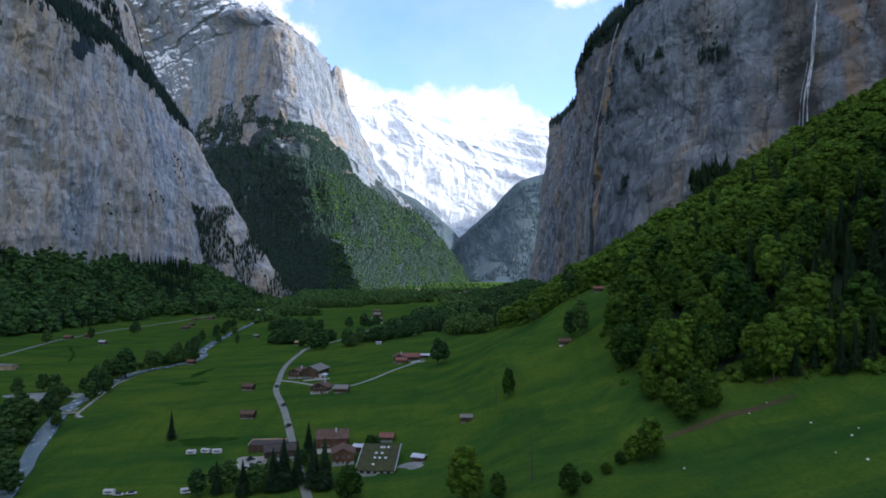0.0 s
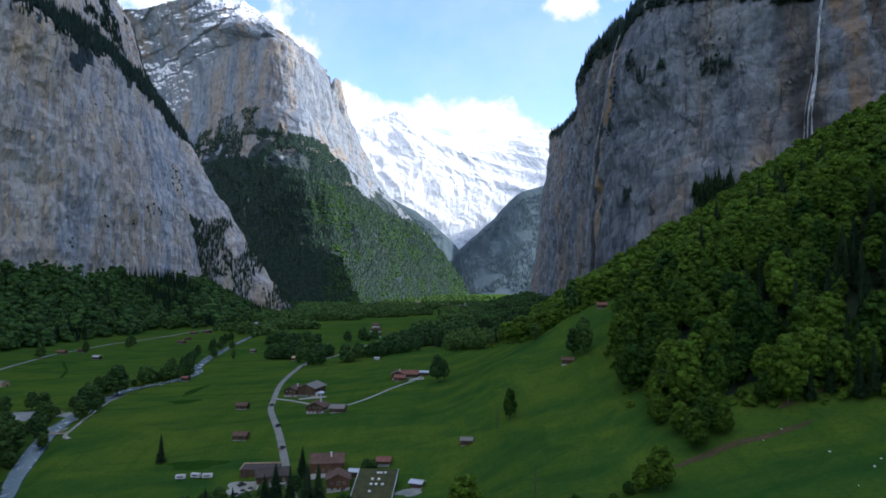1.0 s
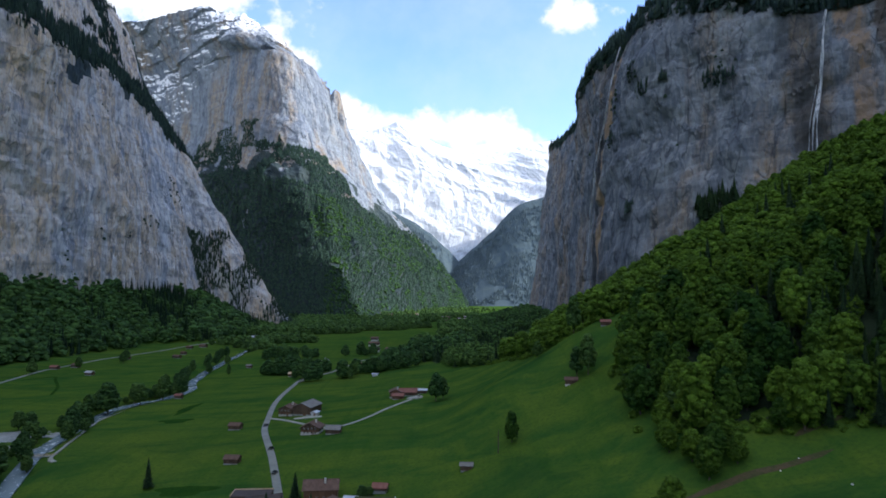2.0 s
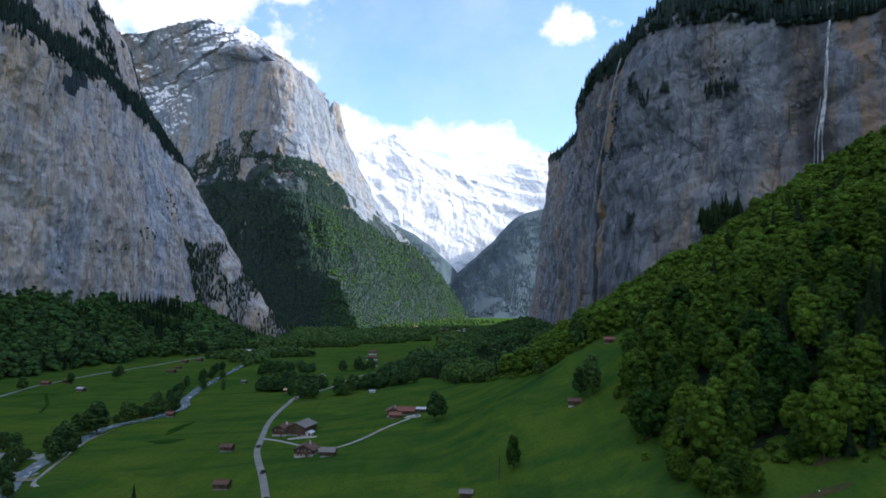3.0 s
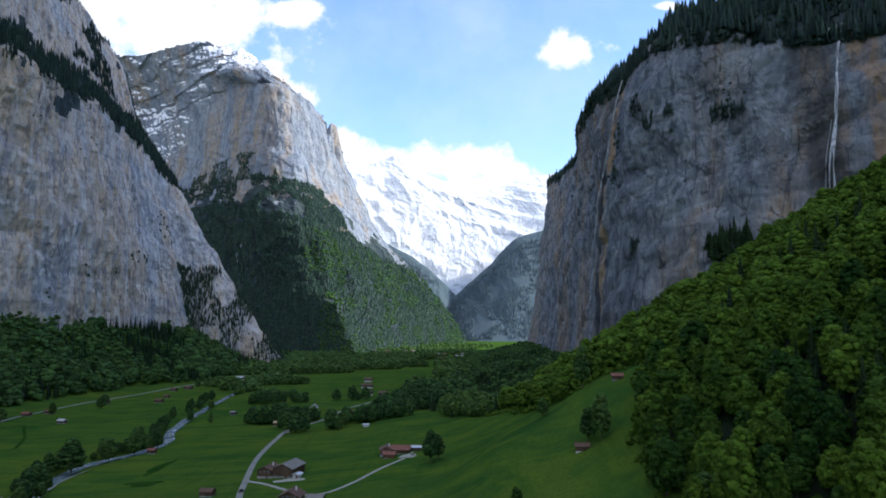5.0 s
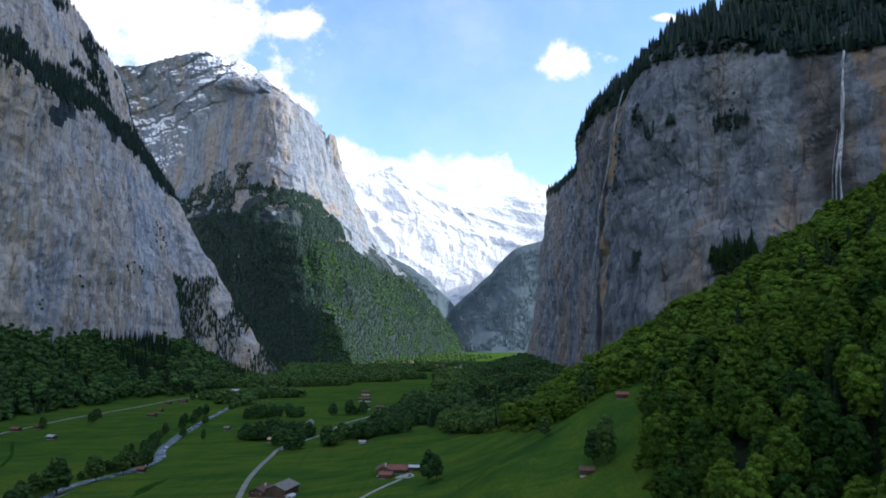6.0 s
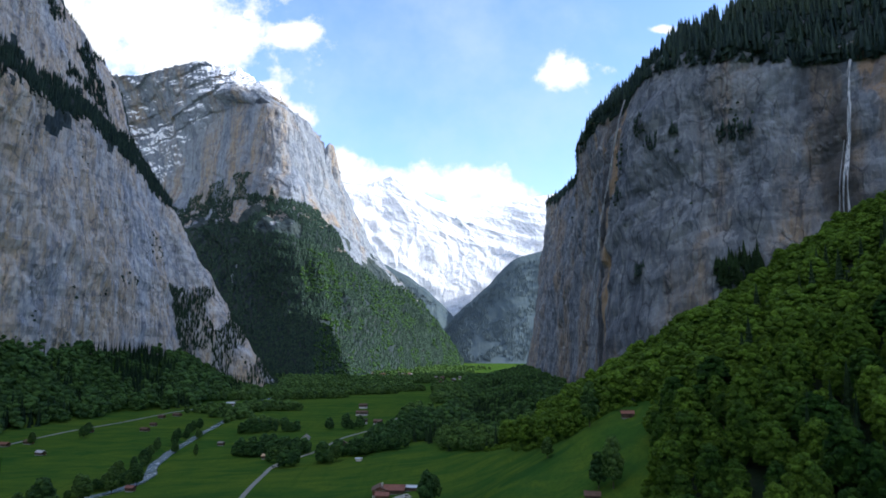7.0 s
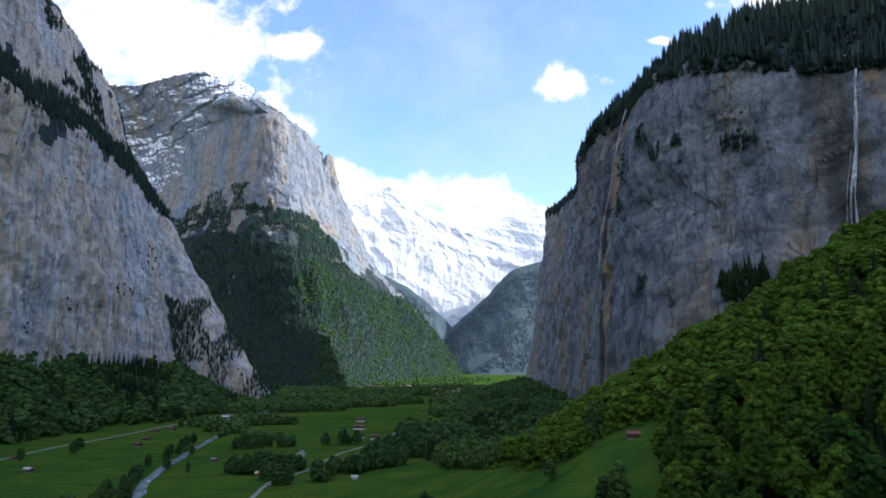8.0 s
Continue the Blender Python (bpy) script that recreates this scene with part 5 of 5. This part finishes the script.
# ---- waterfalls on the western cliff ----
def falls(name, path, out_x, out_y, width, label, seed):
    """A thin veil of water before the rock. path: points near the wall from top to bottom; out_x, out_y: the way out from the rock."""
    n, strands = 120, 15
    line = sampled(path, n)
    out, along = np.array([out_x, out_y]), np.array([-out_y, out_x])
    rock = west_grid[:, : int(west_grid.shape[1] * 3.2 / 7)].reshape(-1, 3)
    rel = rock[None, :, :] - line[:, None, :]
    close = (np.abs(rel[..., :2] @ along) < 7) & (np.abs(rel[..., 2]) < 9) & (np.hypot(rel[..., 0], rel[..., 1]) < 70)
    proud = np.where(close, rel[..., :2] @ out, -1e3).max(1)
    proud = np.where(proud < -500, 0, proud)
    proud = np.convolve(np.pad(proud, 8, mode="edge"), np.ones(17) / 17, "valid") + 2.5
    line[:, :2] += out * proud[:, None]
    s = np.linspace(0, 1, n)
    verts = []
    for c in range(strands):
        off = c / (strands - 1) - 0.5
        w = width * (0.12 + 0.88 * s ** 1.1) * (1 + 0.35 * smooth_noise(s * 8, c * 3.1, seed))
        sway = 0.5 * smooth_noise(s * 6, c * 0.6, seed + 2.0) * width * 0.25
        bulge = 1.2 * smooth_noise(s * 14, c * 1.7, seed + 4.0)
        verts.append(np.column_stack([line[:, :2] + along * (off * w + sway)[:, None] + out * bulge[:, None], line[:, 2]]))
    v = np.stack(verts, 1)
    f = grid_faces(n, strands)
    # torn edges and gaps between the strands
    gap = smooth_noise(np.repeat(np.arange(n - 1), strands - 1) / 30.0, np.tile(np.arange(strands - 1), n - 1) * 0.8, seed + 5.0)
    edge = np.tile(np.abs(np.arange(strands - 1) - (strands - 2) / 2) / strands, n - 1)
    ob = new(name, solid(name, v.reshape(-1, 3), f[gap + 0.55 > edge * 1.7], FALLS, True))
    return tagged(ob, label, "waterfall", kind="structure")


falls("waterfall", [(361, 626, 364), (357, 624, 335), (350, 621, 290), (342, 618, 250), (338, 616, 205)], -0.57, -0.82, 8.5, "white waterfall spilling down a dark wet cliff", 1)
falls("waterfall", [(346, 620, 290), (341, 622, 250), (338, 623, 210)], -0.57, -0.82, 2.6, "thin strand of a white waterfall", 2)
falls("waterfall", [(212, 820, 402), (206, 832, 350), (200, 856, 295), (197, 870, 255), (194, 884, 205), (192, 902, 140)], -0.94, -0.34, 8.0, "thin hazy waterfall down the corner of the cliff", 3)


# ---- buildings ----
def slab(bm, a, b, c, d, thick):
    """A roof plane through four corners, with its thickness below."""
    top = [bm.verts.new(p) for p in (a, b, c, d)]
    low = [bm.verts.new((p[0], p[1], p[2] - thick)) for p in (a, b, c, d)]
    bm.faces.new(top)
    bm.faces.new(low[::-1])
    for k in range(4):
        bm.faces.new((top[k], low[k], low[(k + 1) % 4], top[(k + 1) % 4]))


def house(name, x, y, turn, width, depth, base, upper, pitch, walls, timber, roof, label, group="", windows=0, balcony=False, chimney=False, door=True, eave=0.8, category="house"):
    """A gabled building, its gable to -y before it is turned. base: height of the masonry storey; upper: height of the timber storeys to the eaves."""
    root = new(name)
    z = min(float(land(x + dx, y + dy)) for dx in (-width / 2, width / 2) for dy in (-depth / 2, depth / 2))
    w, d = width / 2, depth / 2
    rise = w * math.tan(radians(pitch))
    eaves = base + upper
    if base > 0:
        bm = bmesh.new()
        box(bm, -w, w, -d, d, -2.5, base)
        part("base_wall", bm, walls, root, "pale masonry base" if walls is PLASTER else "")
    bm = bmesh.new()
    o = 0.06
    pts = [(-w - o, base), (w + o, base), (w + o, eaves), (0, eaves + rise), (-w - o, eaves)]
    if base <= 0:
        pts[0], pts[1] = (-w - o, -2.0), (w + o, -2.0)
    front = [bm.verts.new((px, -d - o, pz)) for px, pz in pts]
    back = [bm.verts.new((px, d + o, pz)) for px, pz in pts]
    bm.faces.new(front)
    bm.faces.new(back[::-1])
    for k in range(5):
        bm.faces.new((front[k], back[k], back[(k + 1) % 5], front[(k + 1) % 5]))
    part("timber_wall", bm, timber, root)
    t = math.tan(radians(pitch))
    for side in (-1, 1):
        bm = bmesh.new()
        ex = side * (w + eave)
        ez = eaves - eave * t + 0.22
        slab(bm, (0, -d - eave, eaves + rise + 0.24), (0, d + eave, eaves + rise + 0.24), (ex, d + eave, ez), (ex, -d - eave, ez), 0.2)
        bmesh.ops.recalc_face_normals(bm, faces=bm.faces)
        part("roof_slope", bm, roof, root)
    bm = bmesh.new()
    box(bm, -0.16, 0.16, -d - eave, d + eave, eaves + rise + 0.2, eaves + rise + 0.36)
    part("ridge_cap", bm, roof, root)
    if chimney:
        bm = bmesh.new()
        box(bm, w * 0.3, w * 0.3 + 0.8, d * 0.2, d * 0.2 + 0.8, eaves + rise * 0.4, eaves + rise + 1.1)
        box(bm, w * 0.3 - 0.1, w * 0.3 + 0.9, d * 0.2 - 0.1, d * 0.2 + 0.9, eaves + rise + 1.1, eaves + rise + 1.25)
        part("chimney", bm, PLASTER, root, "pale chimney")
    for row in range(windows):
        count = max(2, int(width / 2.6)) - (row > 1)
        zc = (1.2 if base > 1 else 1.4) + row * 2.5
        for k in range(count):
            cx = (k - (count - 1) / 2) * (width * 0.8 / count)
            bm = bmesh.new()
            box(bm, cx - 0.5, cx + 0.5, -d - 0.14, -d + 0.04, zc, zc + 1.15)
            win = part("window", bm, PLASTER, root, "white window frame")
            bm = bmesh.new()
            box(bm, cx - 0.4, cx + 0.4, -d - 0.17, -d - 0.05, zc + 0.1, zc + 1.05)
            part("pane", bm, GLASS, win)
    if windows:
        for k in range(max(2, int(depth / 3.5))):
            cy = (k - (max(2, int(depth / 3.5)) - 1) / 2) * 3.0
            for side in (-1, 1):
                bm = bmesh.new()
                box(bm, side * w - 0.12, side * w + 0.12, cy - 0.45, cy + 0.45, base + 0.7, base + 1.8)
                win = part("window", bm, PLASTER, root, "white window frame")
                bm = bmesh.new()
                box(bm, side * w - 0.15, side * w + 0.15, cy - 0.36, cy + 0.36, base + 0.8, base + 1.7)
                part("pane", bm, GLASS, win)
    if balcony:
        bm = bmesh.new()
        box(bm, -w * 0.92, w * 0.92, -d - 1.2, -d - 0.06, base + 0.05, base + 0.2)
        box(bm, -w * 0.92, w * 0.92, -d - 1.2, -d - 1.1, base + 0.2, base + 1.1)
        part("balcony", bm, TIMBER_RED, root, "brown timber balcony")
    if door:
        bm = bmesh.new()
        dw = 0.5 if windows else min(1.1, width * 0.2)
        box(bm, w * 0.35 - dw, w * 0.35 + dw, -d - 0.13, -d + 0.02, -0.1, 2.0)
        part("door", bm, TIMBER_RED if timber is not TIMBER_RED else TIMBER, root, "plank door")
    root.matrix_basis = pose(x, y, z, 0, 0, turn)
    return tagged(root, label, category, group)


P, T, TR = PLASTER, TIMBER, TIMBER_RED
house("chalet", -81, 441, -6, 11.5, 10, 2.3, 2.6, 25, P, T, ROOF_BROWN, "dark timber chalet with white base and brown roof in the meadow", "", 2, True, True, eave=1.2)
house("shed", -66, 432, 84, 6.5, 8.5, 1.0, 2.6, 26, STONE, T, ROOF_GREY, "dark timber shed with a grey roof beside the chalet", category="shed")
house("farmhouse", -112, 513, -12, 10, 14, 1.8, 3.6, 24, P, T, ROOF_BROWN, "dark timber farmhouse under a brown roof by the road", "", 2, True, True)
house("barn", -99, 514, -14, 14, 19, 1.4, 5.0, 22, STONE, T, ROOF_GREY, "large timber barn with a grey roof beside the farmhouse", "", 0, category="barn")
house("shed", -91, 503, -14, 4, 5, 0.4, 2.2, 15, STONE, P, METAL, "small white lean-to beside the barn", category="shed")
house("farmhouse", -36, 543, 4, 9, 11, 1.6, 3.2, 24, P, TR, ROOF_BROWN, "brown timber farmhouse with a weathered roof on the slope", "", 2, True, True)
house("barn", -26, 544, 86, 9, 13, 1.0, 2.6, 26, STONE, T, ROOF_RED, "brown barn with a bright red tiled roof", category="barn")
house("shed", -33, 531, 80, 6, 8, 0.6, 2.6, 24, STONE, TR, ROOF_RED, "brown shed with a red roof below the farmhouse", category="shed")
house("shed", -15, 547, 84, 5, 7, 0.4, 2.4, 16, STONE, T, METAL, "small shed with a pale metal roof", category="shed")
house("house", -55, 331, -84, 12, 15, 2.6, 5.0, 25, P, TR, ROOF_BROWN, "large brown timber house with a long brown roof", "", 2, False, True)
house("house", -47, 313, 8, 10, 10, 2.4, 3.4, 24, P, TR, ROOF_BROWN, "brown timber house with a low brown gable", "", 2, True)
house("shed", -40, 324, 80, 4.5, 6, 0.4, 2.6, 14, STONE, T, METAL, "small shed with a pale metal roof", category="shed")
house("shed", -28, 333, 82, 5, 6, 1.6, 1.6, 26, STONE, T, ROOF_RED, "stone shed with a red roof and bushes around", category="shed")
house("shed", -11, 307, 70, 4, 5, 0.4, 2.2, 18, STONE, T, METAL, "weathered garden shed with a pale roof", category="shed")
house("house", -80, 326, -70, 11, 15, 2.4, 3.4, 20, P, T, ROOF_DARK, "dark timber house with a dark grey roof by the road", "", 1)
for k, (x, y, turn, w, d, roof) in enumerate(((-137, 467, 82, 5.5, 7.5, ROOF_BROWN), (-113, 385, 84, 5.5, 7.5, ROOF_BROWN), (-233, 613, 80, 4.5, 6, ROOF_RED), (-404, 786, 70, 5.5, 9, METAL),
                                             (-477, 842, 80, 6, 10, ROOF_RED), (-460, 858, 76, 6, 9, ROOF_BROWN), (-377, 968, 70, 6, 11, ROOF_BROWN), (-412, 1106, 75, 6, 9, ROOF_BROWN),
                                             (-388, 1020, 70, 5, 8, ROOF_BROWN), (-398, 1130, 70, 7, 12, ROOF_BROWN), (-160, 738, 84, 5.5, 9, TIMBER_PALE), (12, 338, 84, 3.6, 5.4, ROOF_GREY), (72, 391, 78, 4.6, 6.4, ROOF_BROWN),
                                             (108, 458, 80, 4.4, 6.2, ROOF_RED), (-237, 840, 80, 4.5, 6, ROOF_GREY), (-443, 957, 70, 6, 9, METAL))):
    house("hay_barn", x, y, turn, w, d, 0.9, 2.4, 26, P if roof is ROOF_BROWN and k > 10 else STONE, T, roof, "small weathered timber hay barn in the meadow", "hay barns of the valley", eave=0.6, category="barn")
house("barn", -392, 597, 78, 8, 16, 0.6, 3.6, 8, P, TIMBER_PALE, ROOF_GREY, "new pale timber barn with a flat grey roof", category="barn")
house("house", -93, 780, 10, 8, 9, 2.4, 2.8, 28, P, T, ROOF_BROWN, "white and timber house among the trees", "", 1)
house("house", -144, 842, 0, 8, 9, 2.6, 3.0, 36, P, P, ROOF_GREY, "white gabled house with a dark roof", "", 2)
house("shed", -67, 691, 84, 3, 5, 0.4, 2.2, 12, STONE, P, METAL, "small white shed at the meadow's edge", category="shed")
for x, y, turn, w, d, roof, lab in ((-124, 1245, 86, 9, 13, ROOF_BROWN, "farmhouse with a brown roof in the far meadow"), (-112, 1118, 84, 8, 17, ROOF_BROWN, "long barn with a brown roof in the far meadow"),
                                    (-76, 985, 80, 8, 10, ROOF_BROWN, "farmhouse with a brown roof by the far road"), (-96, 1005, 84, 6, 7, ROOF_DARK, "small dark-roofed house by the far road"),
                                    (-60, 860, 80, 6, 8, METAL, "pale-roofed shed among the trees"), (-365, 1290, 80, 8, 14, METAL, "pale-roofed barn by the woods")):
    house("farmhouse", x, y, turn, w, d, 2.6, 3.0, 24, P, T, roof, lab, "", 1)

# hall with a grassed roof and skylights
hall = new("hall")
SLOPE = 6.2 / 20.0                   # the hall's roof falls to the front


def hall_roof(y):
    return 5.2 + (y + 0.0) * SLOPE


bm = bmesh.new()
v = box(bm, -8.2, 8.2, -9.6, 9.6, -3, 0)
for k in (4, 5, 6, 7):
    v[k].co.z = hall_roof(v[k].co.y) - 0.3
part("wall", bm, PLASTER, hall, "white rendered wall")
bm = bmesh.new()
slab(bm, (-8.9, -10.4, hall_roof(-10.4)), (8.9, -10.4, hall_roof(-10.4)), (8.9, 10.2, hall_roof(10.2)), (-8.9, 10.2, hall_roof(10.2)), 0.4)
bmesh.ops.recalc_face_normals(bm, faces=bm.faces)
part("roof", bm, ROOF_GREEN, hall, "sloping roof grown with grass")
for side in (-8.95, 8.95):
    bm = bmesh.new()
    slab(bm, (side - 0.12, -10.4, hall_roof(-10.4) + 0.25), (side + 0.12, -10.4, hall_roof(-10.4) + 0.25), (side + 0.12, 10.2, hall_roof(10.2) + 0.25), (side - 0.12, 10.2, hall_roof(10.2) + 0.25), 0.5)
    bmesh.ops.recalc_face_normals(bm, faces=bm.faces)
    part("verge", bm, METAL, hall, "pale metal verge")
for sx, sy in ((0.2, 7.2), (1.6, 7.2), (3.4, 7.4), (-1.6, 2.6), (1.2, 2.6), (-1.6, -1.0), (0.6, -1.0), (3.4, -1.0), (-1.5, -6.0)):
    bm = bmesh.new()
    box(bm, sx - 0.55, sx + 0.55, sy - 0.55, sy + 0.55, hall_roof(sy) - 0.25, hall_roof(sy) + 0.4)
    bmesh.ops.bevel(bm, geom=bm.edges[:], offset=0.08, segments=1, affect="EDGES")
    part("skylight", bm, FABRIC, hall, "white domed skylight")
for sx in (-6, -3, 0, 3, 6):
    bm = bmesh.new()
    box(bm, sx - 0.8, sx + 0.8, -9.7, -9.55, 0.4, 1.5)
    part("window", bm, GLASS, hall, "dark window")
hall.matrix_basis = pose(-29.5, 305, 3.5, 0, 0, -4)
tagged(hall, "white hall with a grass-grown flat roof and skylights", "building")
# flat-roofed wing with a white parapet
wing = new("garage")
for nm, (x0, x1, y0, y1, z0, z1), mt in (("wall", (-9, 9, -5, 5, -2, 3.0), TIMBER), ("roof", (-9, 9, -5, 5, 3.0, 3.25), ROOF_DARK), ("parapet", (-9.2, 9.2, 4.9, 5.2, 2.9, 3.8), TIMBER_PALE), ("parapet", (-9.2, -8.9, -5, 4.9, 2.9, 3.8), TIMBER_PALE)):
    bm = bmesh.new()
    box(bm, x0, x1, y0, y1, z0, z1)
    part(nm, bm, mt, wing)
wing.matrix_basis = pose(-89, 339, 3.0, 0, 0, 4)
tagged(wing, "flat-roofed garage with a pale parapet beside the road", "building")


# ---- farmyards, vehicles and clutter ----
def yard(x, y, rx, ry, mat, label, seed):
    n, rings = 40, 5
    vs = []
    for r in range(rings + 1):
        for k in range(n):
            t = 2 * math.pi * k / n
            q = r / rings * (1 + 0.18 * math.sin(3 * t + seed) + 0.1 * math.sin(5 * t + 2 * seed))
            px, py = x + rx * q * math.cos(t), y + ry * q * math.sin(t)
            vs.append((px, py, float(land(px, py)) + (0.14 if r < rings else -0.4)))
    fs = [(r * n + k, r * n + (k + 1) % n, (r + 1) * n + (k + 1) % n, (r + 1) * n + k) for r in range(rings) for k in range(n)]
    tagged(new("yard", solid("yard", vs, [f[::-1] for f in fs], mat)), label, "yard", kind="structure")


yard(-92, 322, 11, 9, GRAVEL, "pale gravel farmyard", 1)
yard(-38, 296, 9, 6, ASPHALT, "paved forecourt before the hall", 2)
yard(-95, 497, 12, 5, GRAVEL, "gravel yard before the barn", 3)
yard(-20, 530, 7, 8, GRAVEL, "gravel yard of the hillside farm", 4)
yard(-14, 302, 7, 5, STONE, "terraced garden of pale stone", 5)
yard(-283, 468, 30, 20, STONE, "pale gravel bank beside the river", 6)
yard(-255, 432, 16, 14, STONE, "pale gravel bank beside the river", 7)
yard(-244, 366, 5, 16, GRAVEL, "pale gravel track by the river", 8)
yard(104, 251, 34, 2.4, EARTH, "bare brown earth along the pasture edge", 9)
yard(146, 264, 20, 3.0, EARTH, "bare brown earth below the wood", 10)


def footbridge(x, y, turn, length, width):
    root = new("footbridge")
    bm = bmesh.new()
    box(bm, -length / 2, length / 2, -width / 2, width / 2, 0.0, 0.3)
    part("deck", bm, GRAVEL, root, "pale plank deck")
    for side in (-1, 1):
        bm = bmesh.new()
        box(bm, -length / 2, length / 2, side * width / 2 - 0.05, side * width / 2 + 0.05, 1.15, 1.25)
        box(bm, -length / 2, length / 2, side * width / 2 - 0.04, side * width / 2 + 0.04, 0.7, 0.78)
        part("rail", bm, TIMBER_PALE, root)
        for k in range(9):
            bm = bmesh.new()
            px = (k / 8 - 0.5) * (length - 0.3)
            box(bm, px - 0.07, px + 0.07, side * width / 2 - 0.07, side * width / 2 + 0.07, 0.3, 1.3)
            part("post", bm, TIMBER_PALE, root)
    for px in (-length / 2 + 1.2, length / 2 - 1.2):
        bm = bmesh.new()
        box(bm, px - 1.2, px + 1.2, -width / 2, width / 2, -3.5, 0.0)
        part("abutment", bm, STONE, root, "pale stone abutment")
    root.matrix_basis = pose(x, y, float(land(x - length / 2, y)) + 0.6, 0, 0, turn)
    return tagged(root, "pale timber footbridge across the glacial river", "bridge")


footbridge(-237.5, 416, 8, 21, 2.4)


def wheel(bm, x, y, r, w):
    m = Matrix.Translation((x, y, r)) @ Matrix.Rotation(math.pi / 2, 4, "X")
    bmesh.ops.create_cone(bm, cap_ends=True, segments=12, radius1=r, radius2=r, depth=w, matrix=m)


def vehicle(name, length, height, paint, label, category, caravan=False):
    root = new(name)
    l, w = length / 2, 1.0
    bm = bmesh.new()
    v = box(bm, -l, l, -w, w, 0.35, height if caravan else height * 0.58)
    bmesh.ops.bevel(bm, geom=bm.edges[:], offset=0.18, segments=2, affect="EDGES")
    part("body", bm, paint, root)
    bm = bmesh.new()
    if caravan:
        box(bm, -l * 0.6, l * 0.6, -w - 0.02, w + 0.02, height * 0.5, height * 0.75)
    else:
        v = box(bm, -l * 0.55, l * 0.5, -w * 0.88, w * 0.88, height * 0.56, height)
        for k in (4, 7):
            v[k].co.x += 0.35
        for k in (5, 6):
            v[k].co.x -= 0.35
    part("window", bm, GLASS, root)
    for wx in ((0,) if caravan else (-l * 0.62, l * 0.62)):
        for side in (-1, 1):
            bm = bmesh.new()
            wheel(bm, wx, side * 0.92, 0.33, 0.22)
            part("wheel", bm, TIMBER, root, "black tyre")
    return tagged(root, label, category)


PAINT_WHITE = plain_material("white_car_paint", (0.58, 0.58, 0.57), (0.66, 0.66, 0.65), 0.5, 0.3, 0.0)
PAINT_DARK = plain_material("dark_car_paint", (0.05, 0.055, 0.06), (0.07, 0.075, 0.08), 0.5, 0.3, 0.0)
CARAVAN = vehicle("caravan", 4.8, 2.3, PAINT_WHITE, "white caravan parked in the meadow", "caravan", True)
CAR = vehicle("car", 4.3, 1.5, PAINT_WHITE, "white car parked by the houses", "car")
DARK_CAR = vehicle("car", 4.3, 1.5, PAINT_DARK, "dark car on the valley road", "car")
USED = set()


def park(model, x, y, turn, lift=0.0):
    m = pose(x, y, float(land(x, y)) + lift, 0, 0, turn)
    if model.name in USED:
        return copy_thing(model, m)
    USED.add(model.name)
    model.matrix_basis = m
    return model


for x, y, turn in ((-127, 335, 5), (-120, 336, -12), (-114, 335, 8), (-144, 287, 0), (-110, 285, 20)):
    park(CARAVAN, x, y, turn)
for x, y, turn in ((-134, 286, 10), (-139, 285, 5), (-91, 316, 70), (-93, 312, 60), (-75, 286, 80), (-139, 690, 88), (-141, 684, 88), (-88, 318, 80), (-17, 528, 30)):
    park(CAR, x, y, turn, 0.16)
for x, y, turn in ((-97, 404, 73), (-85, 365, 73), (-118, 471, 75), (-94, 324, 40)):
    park(DARK_CAR, x, y, turn, 0.32)
yard(-203, 556, 5, 30, SEDGE, "dark sedge growing in a damp hollow", 11)
yard(-192, 505, 13, 9, SEDGE, "dark sedge growing in a damp hollow", 12)
yard(-126, 352, 17, 7, SEDGE, "dark sedge growing in a damp hollow", 13)
# small pale rock-shaped lumps standing in for white dots in the upper pasture
for k, (x, y, s) in enumerate(((127, 229, 0.7), (124, 194, 0.8), (123, 252, 0.5), (81, 223, 0.6), (115, 249, 0.5), (134, 214, 0.5), (130, 211, 0.7), (120, 203, 0.4))):
    bm = bmesh.new()
    s *= 0.6
    bmesh.ops.create_icosphere(bm, subdivisions=2, radius=s)
    for v in bm.verts:
        v.co *= 1 + 0.3 * noise.noise(v.co * 1.4 / s + Vector((k * 3.1, 0, 0)))
        v.co.z *= 0.7
    me = bpy.data.meshes.new("boulder")
    bm.to_mesh(me)
    bm.free()
    me.materials.append(WOOL)
    ob = new("boulder", me)
    ob.location = (x, y, float(land(x, y)) + s * 0.3)
    tagged(ob, "small pale lump lying in the pasture", "boulder", "boulders of the pasture")

# the far village
VILLAGE_RNG = np.random.default_rng(41)
first = [None, None]
for k in range(46):
    x, y = -95 + VILLAGE_RNG.normal() * 75, 2330 + VILLAGE_RNG.normal() * 120
    if k > 34:
        x, y = 30 + VILLAGE_RNG.normal() * 40, 2050 + VILLAGE_RNG.normal() * 90
    turn = float(VILLAGE_RNG.uniform(0, 180))
    kind = k % 2
    if first[kind] is None:
        first[kind] = house("village_house", float(x), float(y), turn, 11, 13, 3.0, 3.4, 26, P, T if kind else TR, ROOF_GREY if kind else ROOF_BROWN,
                            "village house with a white base and a broad roof", "houses of the far village", 1, eave=1.0)
    else:
        copy_thing(first[kind], pose(float(x), float(y), float(land(x, y)), 0, 0, turn))
